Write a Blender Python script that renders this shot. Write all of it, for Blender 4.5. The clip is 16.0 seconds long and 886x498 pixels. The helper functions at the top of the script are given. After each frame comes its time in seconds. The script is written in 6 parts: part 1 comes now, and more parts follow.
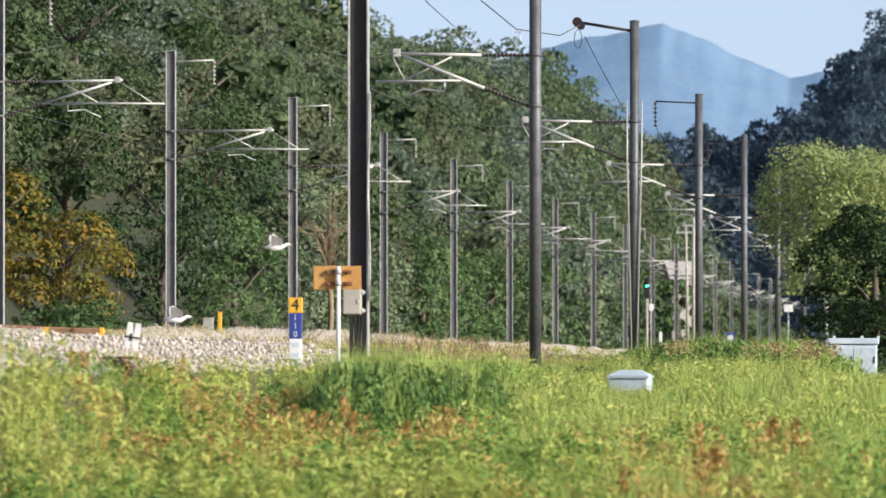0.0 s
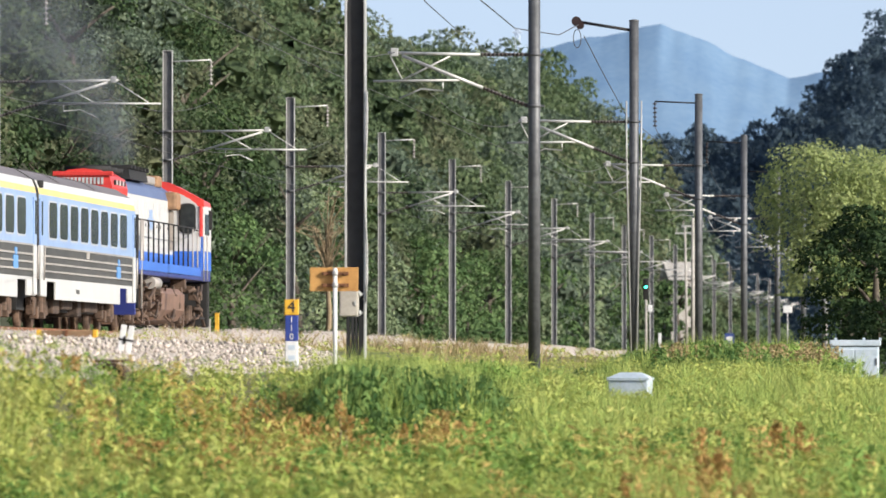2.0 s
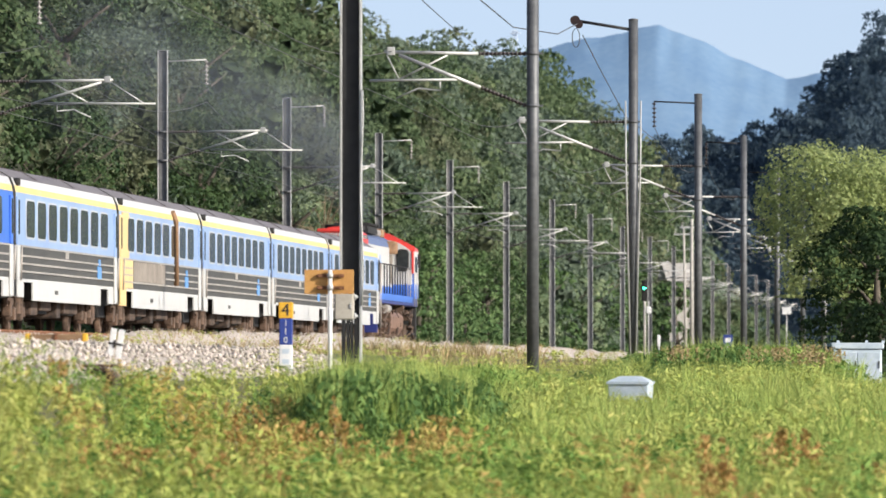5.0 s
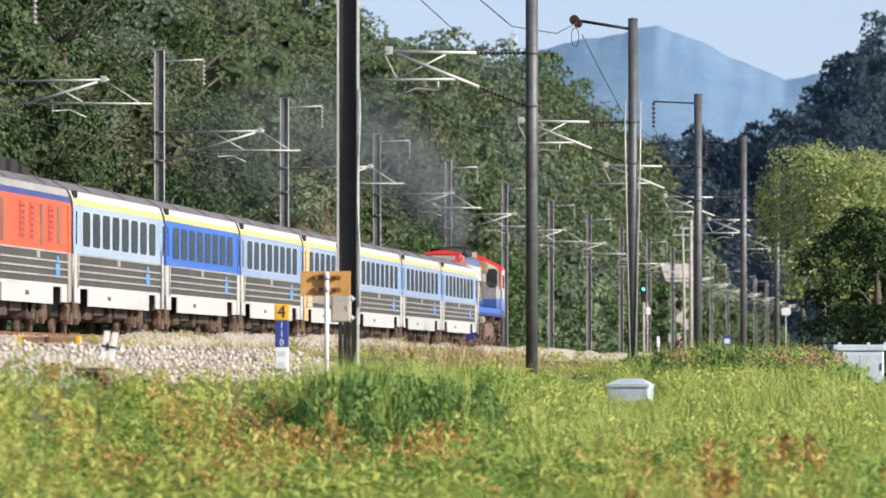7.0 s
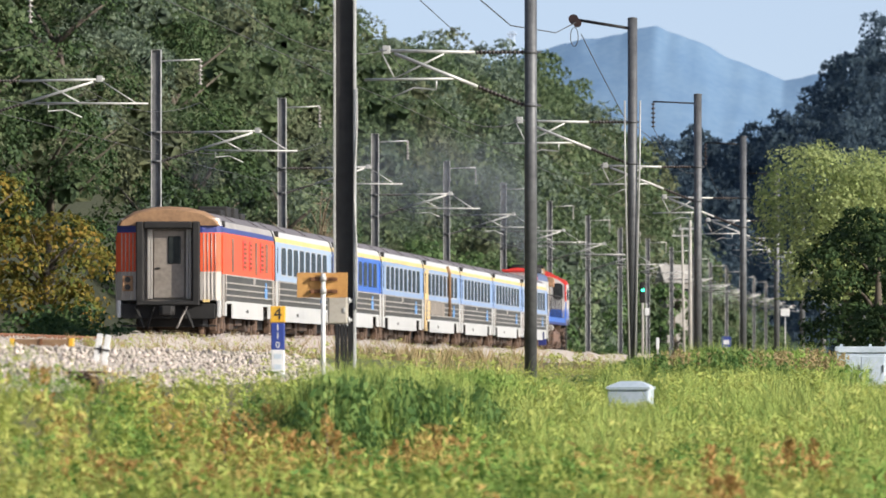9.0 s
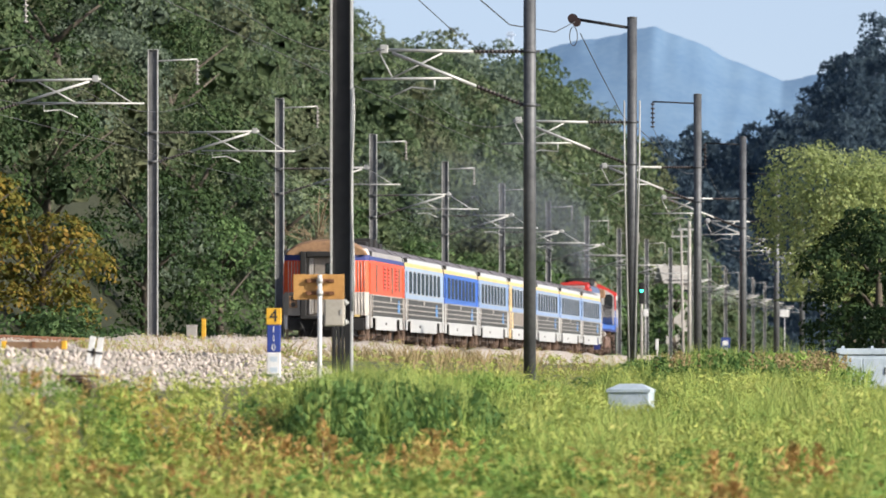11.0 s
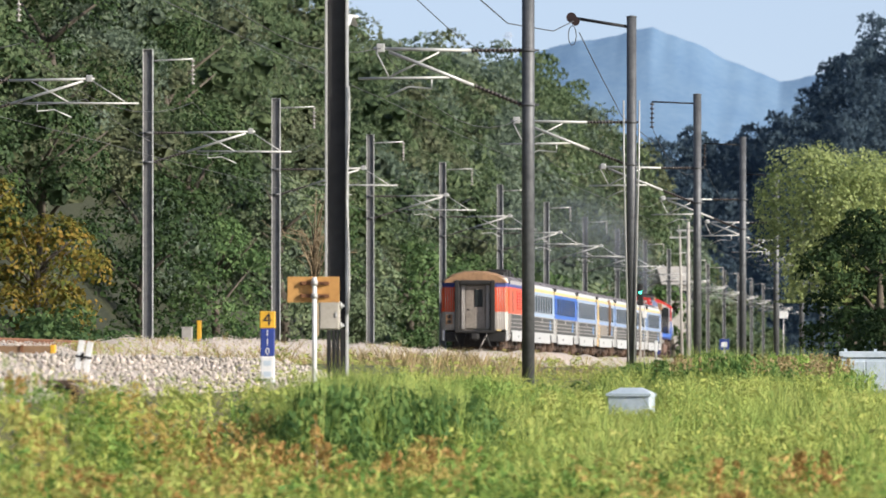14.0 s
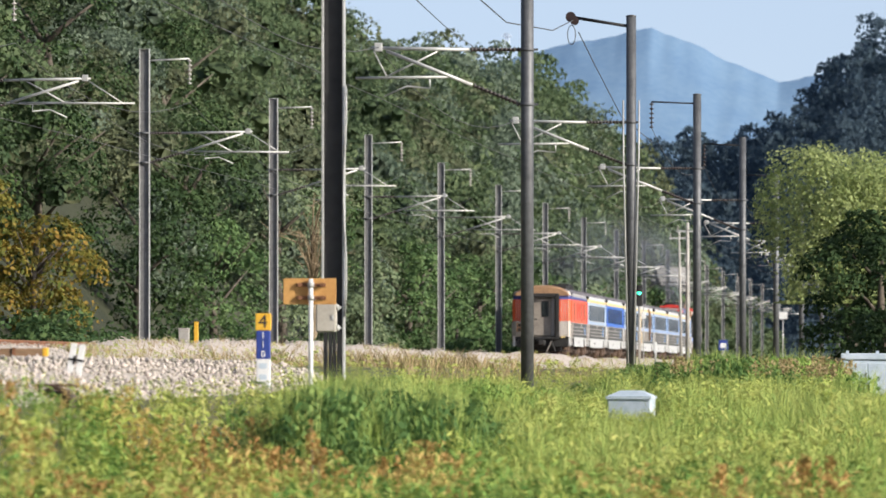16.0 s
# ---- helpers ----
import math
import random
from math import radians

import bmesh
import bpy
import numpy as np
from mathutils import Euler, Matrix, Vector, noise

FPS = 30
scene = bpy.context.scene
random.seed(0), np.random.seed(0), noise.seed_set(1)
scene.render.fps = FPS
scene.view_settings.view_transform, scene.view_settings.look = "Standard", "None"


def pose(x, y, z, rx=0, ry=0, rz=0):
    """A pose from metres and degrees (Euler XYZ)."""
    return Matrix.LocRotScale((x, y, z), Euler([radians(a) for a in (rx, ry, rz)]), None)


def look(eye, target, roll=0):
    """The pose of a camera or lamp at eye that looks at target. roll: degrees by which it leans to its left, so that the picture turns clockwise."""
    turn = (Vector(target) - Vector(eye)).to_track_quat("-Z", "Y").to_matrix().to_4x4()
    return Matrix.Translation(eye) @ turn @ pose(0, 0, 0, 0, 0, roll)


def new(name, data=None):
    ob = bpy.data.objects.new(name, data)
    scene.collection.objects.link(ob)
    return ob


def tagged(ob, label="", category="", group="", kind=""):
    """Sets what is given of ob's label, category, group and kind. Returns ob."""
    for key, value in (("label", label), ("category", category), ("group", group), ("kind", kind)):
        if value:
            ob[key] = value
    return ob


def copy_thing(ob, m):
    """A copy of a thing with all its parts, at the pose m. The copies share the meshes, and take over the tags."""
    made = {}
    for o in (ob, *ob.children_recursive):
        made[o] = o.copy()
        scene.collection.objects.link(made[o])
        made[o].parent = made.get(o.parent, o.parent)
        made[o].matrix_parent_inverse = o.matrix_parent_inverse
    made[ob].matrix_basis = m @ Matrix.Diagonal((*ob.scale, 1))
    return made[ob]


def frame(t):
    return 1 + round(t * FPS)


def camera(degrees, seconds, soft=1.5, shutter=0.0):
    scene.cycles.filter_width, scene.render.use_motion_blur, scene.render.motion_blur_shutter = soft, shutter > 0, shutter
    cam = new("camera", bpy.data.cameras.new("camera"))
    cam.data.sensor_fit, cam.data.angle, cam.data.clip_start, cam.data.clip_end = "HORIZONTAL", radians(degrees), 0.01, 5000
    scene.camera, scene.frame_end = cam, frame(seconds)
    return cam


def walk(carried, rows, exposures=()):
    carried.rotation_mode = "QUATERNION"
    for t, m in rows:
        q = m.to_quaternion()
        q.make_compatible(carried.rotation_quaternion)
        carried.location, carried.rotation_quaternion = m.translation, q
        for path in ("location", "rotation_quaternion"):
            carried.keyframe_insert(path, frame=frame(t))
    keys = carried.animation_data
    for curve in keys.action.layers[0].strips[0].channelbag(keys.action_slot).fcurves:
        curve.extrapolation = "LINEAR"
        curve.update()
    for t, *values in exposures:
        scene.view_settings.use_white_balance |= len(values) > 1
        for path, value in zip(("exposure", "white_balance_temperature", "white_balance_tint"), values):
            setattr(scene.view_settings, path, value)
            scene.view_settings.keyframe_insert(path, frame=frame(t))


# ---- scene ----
# ---- camera: a long lens beside the line, creeping forward along its view ----
FOCAL = 15700.0                      # focal length, on an image plane 1568 units wide
cam = camera(math.degrees(2 * math.atan(784 / FOCAL)), 16.0, soft=1.6)
CAM_Z = 2.0
cam.data.dof.use_dof, cam.data.dof.focus_distance, cam.data.dof.aperture_fstop = True, 200.0, 6.6
YAW, TILT = 3.576, 0.792             # degrees to the track's left, and upwards, at 8 s
GO = Vector(((850 - 1765) / FOCAL, 1.0, (658 - 350) / FOCAL))


def cam_pose(t):
    d = t - 8.0
    p = Vector((0, 0, CAM_Z)) + GO * (0.8 * d)
    return pose(p.x, p.y, p.z, 90 + TILT + 0.00197 * d, 0, YAW - 0.00476 * d)


walk(cam, [(float(t), cam_pose(t)) for t in range(0, 17, 2)], [(0.0, 0.52), (4.0, 0.53), (9.0, 0.45), (16.0, 0.47)])

# ---- daylight ----
SUN_DIR = Vector((0.82, -0.40, 0.38)).normalized()
world = bpy.data.worlds.new("world")
scene.world = world
world.use_nodes = True
wn = world.node_tree
sky = wn.nodes.new("ShaderNodeTexSky")
sky.sky_type, sky.sun_disc = "NISHITA", False
sky.sun_elevation = math.asin(SUN_DIR.z)
sky.sun_rotation = math.atan2(SUN_DIR.x, SUN_DIR.y)
sky.air_density, sky.dust_density, sky.ozone_density = 1.0, 1.6, 1.6
wn.nodes["Background"].inputs[1].default_value = 0.135
co = wn.nodes.new("ShaderNodeTexCoord")
lift = wn.nodes.new("ShaderNodeVectorMath")     # the clear sky seen low over the hills
lift.operation = "ADD"
lift.inputs[1].default_value = (0, 0, 0.11)
wn.links.new(co.outputs["Generated"], lift.inputs[0])
wn.links.new(lift.outputs[0], sky.inputs[0])
pale = wn.nodes.new("ShaderNodeHueSaturation")   # thin late-summer haze
pale.inputs["Saturation"].default_value = 0.74
tint = wn.nodes.new("ShaderNodeMix")
tint.data_type, tint.blend_type = "RGBA", "MULTIPLY"
tint.inputs[0].default_value = 1.0
tint.inputs[7].default_value = (0.99, 0.98, 1.07, 1)
wn.links.new(sky.outputs[0], pale.inputs["Color"])
wn.links.new(pale.outputs[0], tint.inputs[6])
wn.links.new(tint.outputs[2], wn.nodes["Background"].inputs[0])
sun = new("sun", bpy.data.lights.new("sun", "SUN"))
sun.data.energy, sun.data.angle, sun.data.color = 4.4, radians(0.5), (1.0, 0.93, 0.82)
sun.matrix_world = look(SUN_DIR * 300, (0, 0, 0))


# ---- materials ----
def rgb(h):
    c = [int(h[i:i + 2], 16) / 255 for i in (0, 2, 4)]
    return tuple(v / 12.92 if v < 0.04045 else ((v + 0.055) / 1.055) ** 2.4 for v in c) + (1,)


def surface(name, a, b, scale=4.0, rough=0.7, metal=0.0, fine=40.0, bump=0.15, vary=0.0, island=False, trans=0.0, depth=0.02, spec=0.5, stretch=(1, 1, 1)):
    """Two colours mixed by coarse and fine noise, with fine relief."""
    m = bpy.data.materials.new(name)
    m.use_nodes = True
    n, l = m.node_tree.nodes, m.node_tree.links
    p = n["Principled BSDF"]
    co = n.new("ShaderNodeTexCoord")
    mp = n.new("ShaderNodeMapping")
    mp.inputs["Scale"].default_value = stretch
    l.new(co.outputs["Object"], mp.inputs[0])
    big, small = n.new("ShaderNodeTexNoise"), n.new("ShaderNodeTexNoise")
    for t, s, d in ((big, scale, 4.0), (small, fine, 3.0)):
        t.inputs["Scale"].default_value, t.inputs["Detail"].default_value = s, d
        l.new(mp.outputs[0], t.inputs["Vector"])
    mid = n.new("ShaderNodeMix")
    mid.inputs[0].default_value = 0.4
    l.new(big.outputs[0], mid.inputs[2])
    l.new(small.outputs[0], mid.inputs[3])
    ramp = n.new("ShaderNodeValToRGB")
    ramp.color_ramp.elements[0].position, ramp.color_ramp.elements[1].position = 0.34, 0.66
    ramp.color_ramp.elements[0].color, ramp.color_ramp.elements[1].color = a, b
    l.new(mid.outputs[0], ramp.inputs[0])
    out = ramp.outputs[0]
    if vary:
        src = n.new("ShaderNodeNewGeometry").outputs["Random Per Island"] if island else n.new("ShaderNodeObjectInfo").outputs["Random"]
        mr = n.new("ShaderNodeMapRange")
        mr.inputs[3].default_value, mr.inputs[4].default_value = 1 - vary, 1 + vary
        l.new(src, mr.inputs[0])
        hsv = n.new("ShaderNodeHueSaturation")
        hr = n.new("ShaderNodeMapRange")
        hr.inputs[3].default_value, hr.inputs[4].default_value = 0.5 + vary * 0.07, 0.5 - vary * 0.07
        l.new(src, hr.inputs[0])
        l.new(hr.outputs[0], hsv.inputs["Hue"])
        l.new(mr.outputs[0], hsv.inputs["Value"])
        l.new(out, hsv.inputs["Color"])
        out = hsv.outputs[0]
    l.new(out, p.inputs["Base Color"])
    p.inputs["Roughness"].default_value, p.inputs["Metallic"].default_value = rough, metal
    p.inputs["Specular IOR Level"].default_value = spec
    if bump:
        bp = n.new("ShaderNodeBump")
        bp.inputs["Strength"].default_value, bp.inputs["Distance"].default_value = bump, depth
        l.new(small.outputs[0], bp.inputs["Height"])
        l.new(bp.outputs[0], p.inputs["Normal"])
    if trans:
        tr = n.new("ShaderNodeBsdfTranslucent")
        mx = n.new("ShaderNodeMixShader")
        mx.inputs[0].default_value = trans
        l.new(out, tr.inputs[0])
        l.new(p.outputs[0], mx.inputs[1])
        l.new(tr.outputs[0], mx.inputs[2])
        l.new(mx.outputs[0], n["Material Output"].inputs[0])
    return m


def glow(name, colour, strength):
    m = surface(name, colour, colour, bump=0)
    p = m.node_tree.nodes["Principled BSDF"]
    p.inputs["Emission Color"].default_value, p.inputs["Emission Strength"].default_value = colour, strength
    return m


M_SOIL = surface("soil", (0.05, 0.06, 0.02, 1), (0.12, 0.11, 0.04, 1), 0.8, 0.95, fine=12, bump=0.5, depth=0.1)
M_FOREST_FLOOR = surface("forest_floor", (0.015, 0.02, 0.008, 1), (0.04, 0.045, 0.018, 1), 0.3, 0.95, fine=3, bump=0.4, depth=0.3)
M_BALLAST = surface("ballast", (0.32, 0.275, 0.23, 1), (0.56, 0.50, 0.43, 1), 2.0, 0.95, fine=14, bump=0.8, depth=0.08)
M_STONE = surface("ballast_stone", (0.36, 0.315, 0.265, 1), (0.58, 0.52, 0.455, 1), 3.0, 0.95, vary=0.35, island=True)
M_RUST = surface("rusty_steel", (0.13, 0.055, 0.025, 1), (0.30, 0.14, 0.07, 1), 3.0, 0.8, 0.2)
M_SLEEPER = surface("concrete_sleeper", (0.26, 0.24, 0.21, 1), (0.42, 0.40, 0.36, 1), 5.0, 0.9)
M_POLE = surface("galvanised_steel", (0.075, 0.078, 0.082, 1), (0.145, 0.15, 0.155, 1), 1.5, 0.55, 0.4, fine=9, bump=0.05)
# Near-black steel; the shade on the mast's web is put into it.
M_POLE_DARK = surface("dark_shaded_steel", (0.014, 0.014, 0.015, 1), (0.03, 0.03, 0.031, 1), 1.5, 0.6, 0.0, fine=9, bump=0.05, spec=0.3)
# Darker copy of the mast steel, for the shade between the flanges.
M_WEB_SHADED = surface("shaded_steel_web", (0.1, 0.102, 0.105, 1), (0.18, 0.18, 0.18, 1), 1.5, 0.7, 0.2, fine=9, bump=0.05)
M_GALV = surface("bright_galvanised_tube", (0.36, 0.36, 0.35, 1), (0.54, 0.54, 0.52, 1), 3.0, 0.5, 0.35)
M_INSUL = surface("dark_insulator", (0.018, 0.014, 0.013, 1), (0.05, 0.035, 0.03, 1), 4.0, 0.4)
M_INSUL_BROWN = surface("brown_insulator", (0.02, 0.011, 0.009, 1), (0.04, 0.02, 0.016, 1), 4.0, 0.35)
M_INSUL_PALE = surface("pale_insulator", (0.28, 0.26, 0.24, 1), (0.45, 0.42, 0.40, 1), 4.0, 0.4)
M_WIRE = surface("weathered_wire", (0.06, 0.06, 0.06, 1), (0.11, 0.11, 0.105, 1), 3.0, 0.6, 0.4, bump=0)


# ---- building helpers ----
def part(name, bm, material, parent=None, label="", smooth=False):
    """Links a bmesh (or a ready mesh) as one mesh object under a thing or a part."""
    if isinstance(bm, bmesh.types.BMesh):
        me = bpy.data.meshes.new(name)
        bm.normal_update()
        bm.to_mesh(me)
        bm.free()
        for m in (material if isinstance(material, (list, tuple)) else [material]):
            me.materials.append(m)
        if smooth:
            for f in me.polygons:
                f.use_smooth = True
    else:
        me = bm
    ob = new(name, me)
    if parent:
        ob.parent = parent
    if label:
        tagged(ob, label)
    return ob


def thing(name, m, label, category, group="", kind=""):
    ob = new(name)
    ob.empty_display_size = 0.3
    ob.matrix_basis = m
    return tagged(ob, label, category, group, kind)


def box(bm, x0, x1, y0, y1, z0, z1, bevel=0.0, mat=0):
    v = [bm.verts.new((x, y, z)) for z in (z0, z1) for x, y in ((x0, y0), (x1, y0), (x1, y1), (x0, y1))]
    fs = [bm.faces.new([v[i] for i in q]) for q in ((3, 2, 1, 0), (4, 5, 6, 7), (0, 1, 5, 4), (1, 2, 6, 5), (2, 3, 7, 6), (3, 0, 4, 7))]
    for f in fs:
        f.material_index = mat
    if bevel:
        es = list({e for f in fs for e in f.edges})
        r = bmesh.ops.bevel(bm, geom=es, offset=bevel, segments=2, affect="EDGES", profile=0.5)
        for f in r["faces"]:
            f.material_index = mat
    return bm


def tube(bm, points, r, n=8, caps=True, mat=0, radii=None):
    """A round tube through the points."""
    pts = [Vector(p) for p in points]
    rings = []
    for i, p in enumerate(pts):
        d = (pts[min(i + 1, len(pts) - 1)] - pts[max(i - 1, 0)]).normalized()
        a = d.cross(Vector((0, 0, 1)) if abs(d.z) < 0.9 else Vector((0, 1, 0))).normalized()
        b = d.cross(a)
        q = radii[i] if radii else r
        rings.append([bm.verts.new(p + (a * math.cos(k * math.tau / n) + b * math.sin(k * math.tau / n)) * q) for k in range(n)])
    for u, w in zip(rings, rings[1:]):
        for k in range(n):
            f = bm.faces.new((u[k], w[k], w[(k + 1) % n], u[(k + 1) % n]))
            f.material_index, f.smooth = mat, True
    if caps:
        for ring in (list(reversed(rings[0])), rings[-1]):
            bm.faces.new(ring).material_index = mat
    bmesh.ops.recalc_face_normals(bm, faces=bm.faces[:]) if len(bm.faces) < 400 else None
    return bm


def sheds(bm, p0, p1, count, r, core, n=8):
    """An insulator: a rod with round sheds from p0 to p1."""
    p0, p1 = Vector(p0), Vector(p1)
    pts, rad = [], []
    for i in range(count):
        for f, q in ((0.02, core), (0.3, core), (0.45, r), (0.6, r), (0.75, core)):
            pts.append(p0.lerp(p1, (i + f) / count))
            rad.append(q)
    return tube(bm, pts, 0, n, radii=rad)


def BM():
    return bmesh.new()


def mesh_of(name, verts, faces, material, smooth=False):
    """A mesh from arrays of corners and of equal-sided faces."""
    me = bpy.data.meshes.new(name)
    k = faces.shape[1]
    me.vertices.add(len(verts))
    me.vertices.foreach_set("co", np.ascontiguousarray(verts, np.float32).ravel())
    me.loops.add(faces.size)
    me.loops.foreach_set("vertex_index", np.ascontiguousarray(faces, np.int32).ravel())
    me.polygons.add(len(faces))
    me.polygons.foreach_set("loop_start", np.arange(0, faces.size, k, dtype=np.int32))
    me.update(calc_edges=True)
    me.materials.append(material)
    if smooth:
        me.polygons.foreach_set("use_smooth", np.ones(len(faces), bool))
    return me


# ---- the lie of the land ----
TRAIN_X, RAIL_Z = -23.8, 2.92        # the main track and its rail heads
NEAR_X, NEAR_Z = -12.3, 2.38         # the siding nearer to the camera
LEFT_X, RIGHT_X = -26.95, -9.4        # the two rows of catenary poles


def smooth01(a, b, v):
    t = np.clip((v - a) / (b - a), 0, 1)
    return t * t * (3 - 2 * t)


def ripple(x, y):
    return 0.5 * np.sin(x * 0.71 + 1.3 * np.sin(y * 0.113)) * np.sin(y * 0.17 + 0.6 * np.sin(x * 0.4)) + 0.3 * np.sin(x * 1.9 + y * 0.53) * np.sin(y * 0.9 - x * 0.4)


def hill_left(x, y):
    """Height of the wooded hill beside the line, above the plain."""
    foot = -36 - 3 * np.sin(y * 0.011)
    top = np.interp(y, [0, 350, 600, 800, 1000, 1200, 1400, 1700], [38, 33, 26, 25.5, 26.5, 25, 14, 0])
    width = np.interp(y, [0, 400, 800, 1100, 1400], [46, 44, 34, 22, 24])
    t = np.clip((foot - x) / width, 0, 2.5)
    s = np.where(t < 1, np.sin(np.minimum(t, 1) * np.pi / 2), 1 + 0.1 * (t - 1))
    return top * s * (1 + 0.08 * np.sin(y * 0.021 + x * 0.03))


def ground_z(x, y):
    x, y = np.asarray(x, float), np.asarray(y, float)
    field = np.interp(y, [0, 78, 100, 132, 165, 210, 400], [0.1, 0.1, 0.42, 1.15, 1.52, 1.72, 1.75]) + 0.10 * ripple(x, y) * (y < 500)
    bed = 1.98 + 0.28 * smooth01(10.4, 11.5, -x) - 0.18 * smooth01(13.4, 15.2, -x)
    z = field + (bed - field) * (1 - smooth01(-10.4, -8.4, x))
    main = 2.74
    up = smooth01(18.6, 21.0, -x)
    z = np.where(x < -18.6, 2.08 + (main + 0.06 * np.sin(y * 0.05) - 2.08) * up, z)
    heap = np.exp(-((x + 20.95) / 0.62) ** 2) * smooth01(196, 226, y) * (0.29 + 0.05 * np.sin(y * 0.21) + 0.04 * np.sin(y * 0.47 + 1))
    z = np.where((x < -18.6) & (x > -22.3), z + heap, z)
    down = smooth01(26.4, 28.6, -x)
    z = np.where(x < -26.4, main + (2.3 - main) * down, z)
    return z + hill_left(x, y) * (x < -30)


def ground():
    xs = np.concatenate([-np.geomspace(60, 2600, 26)[::-1], np.arange(-58, -29, 2.0), np.arange(-29, -22.6, 0.6), np.arange(-22.5, -18.5, 0.25), np.arange(-18.4, 8, 0.6), np.arange(8, 60, 4.0), np.geomspace(60, 2600, 16)])
    ys = np.concatenate([np.arange(-60, 70, 10.0), np.arange(70, 240, 1.5), np.arange(240, 700, 8.0), np.geomspace(700, 4900, 40)])
    X, Y = np.meshgrid(xs, ys)
    Z = ground_z(X, Y)
    v = np.stack([X, Y, Z], -1).reshape(-1, 3)
    w = len(xs)
    i = (np.arange(len(ys) - 1)[:, None] * w + np.arange(w - 1)).ravel()
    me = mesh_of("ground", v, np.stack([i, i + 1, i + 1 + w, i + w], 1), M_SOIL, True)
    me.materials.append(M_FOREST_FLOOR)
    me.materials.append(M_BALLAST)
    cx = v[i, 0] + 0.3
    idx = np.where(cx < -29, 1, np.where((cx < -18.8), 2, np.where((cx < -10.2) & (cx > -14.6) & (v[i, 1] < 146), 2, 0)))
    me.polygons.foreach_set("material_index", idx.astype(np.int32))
    tagged(part("ground", me, None), "weedy field and pale ballast beds below a wooded hill", "ground", kind="structure")


ground()


def rail_track(x, z, y0, y1, name, label):
    t = thing(name, pose(x, 0, z), label, "railway track", kind="structure")
    for s in (-1, 1):
        bm = BM()
        box(bm, s * 0.75 - 0.036, s * 0.75 + 0.036, y0, y1, -0.05, 0.0, mat=0)
        box(bm, s * 0.75 - 0.012, s * 0.75 + 0.012, y0, y1, -0.13, -0.05, mat=0)
        box(bm, s * 0.75 - 0.065, s * 0.75 + 0.065, y0, y1, -0.155, -0.13, mat=0)
        part("rail", bm, M_RUST, t)
    bm = box(BM(), -1.2, 1.2, -0.12, 0.12, -0.36, -0.156, 0.02)
    first = part("sleeper", bm, M_SLEEPER, t)
    k = 0
    for i in range(int((y1 - y0) / 0.62)):
        y = y0 + 0.3 + i * 0.62
        if k == 0:
            first.location.y = y
        elif k < 290:
            ob = part("sleeper", first.data, None, t)
            ob.location.y = y
        k += 1


rail_track(TRAIN_X, RAIL_Z, 150, 1400, "main_track", "rusty-sided running rails on concrete sleepers in pale ballast")


# ---- catenary poles ----
def round_mast(t, height, r, mat):
    part("mast", tube(BM(), [(0, 0, -0.4), (0, 0, height)], r, 14), mat, t)
    part("mast_cap", tube(BM(), [(0, 0, height), (0, 0, height + 0.03), (0, 0, height + 0.05)], r, 14, radii=[r * 1.05, r * 1.05, r * 0.4]), mat, t)


def slotted_mast(t, height, split):
    """An H-section mast with bright flanges, shade painted into its dark web; its foot is built of four bars with gaps.
    """
    part("web", box(BM(), -0.128, 0.133, -0.03, 0.03, split, height), M_POLE_DARK, t)
    for x in (-0.142, 0.147):
        part("flange", box(BM(), x - 0.014, x + 0.014, -0.13, 0.13, -0.3 if x > 0 else split, height, 0.004), M_GALV, t)
    for x0, x1 in ((-0.13, -0.085), (-0.06, -0.02), (0.0, 0.03), (0.055, 0.135)):
        part("foot_bar", box(BM(), x0, x1, -0.12, 0.12, -0.3, split, 0.006), M_POLE_DARK, t)
    pts = [(0.17 + 0.02 * math.sin(k * 1.1), -0.15, split + 0.2 + k * 0.4) for k in range(9)]
    part("cable", tube(BM(), pts, 0.014, 6), M_GALV, t)


def h_mast(t, height, r, web):
    """An H-section steel mast: two flanges with a recessed web between them, its shade put into the colour."""
    for x in (-r, r):
        part("flange", box(BM(), x - 0.014, x + 0.014, -0.11, 0.11, -0.4, height, 0.004), M_GALV, t)
    part("web", box(BM(), -r + 0.014, r - 0.014, -0.03, 0.03, -0.4, height - 0.005), web, t)
    part("cap_plate", box(BM(), -r - 0.01, r + 0.01, -0.115, 0.115, height, height + 0.012), M_GALV, t)


def collar(t, z, r):
    bm = tube(BM(), [(0, 0, z - 0.035), (0, 0, z + 0.035)], r * 1.1, 12)
    box(bm, -r * 1.7, r * 1.7, -0.025, 0.025, z - 0.02, z + 0.02)
    part("clamp_band", bm, M_POLE, t)


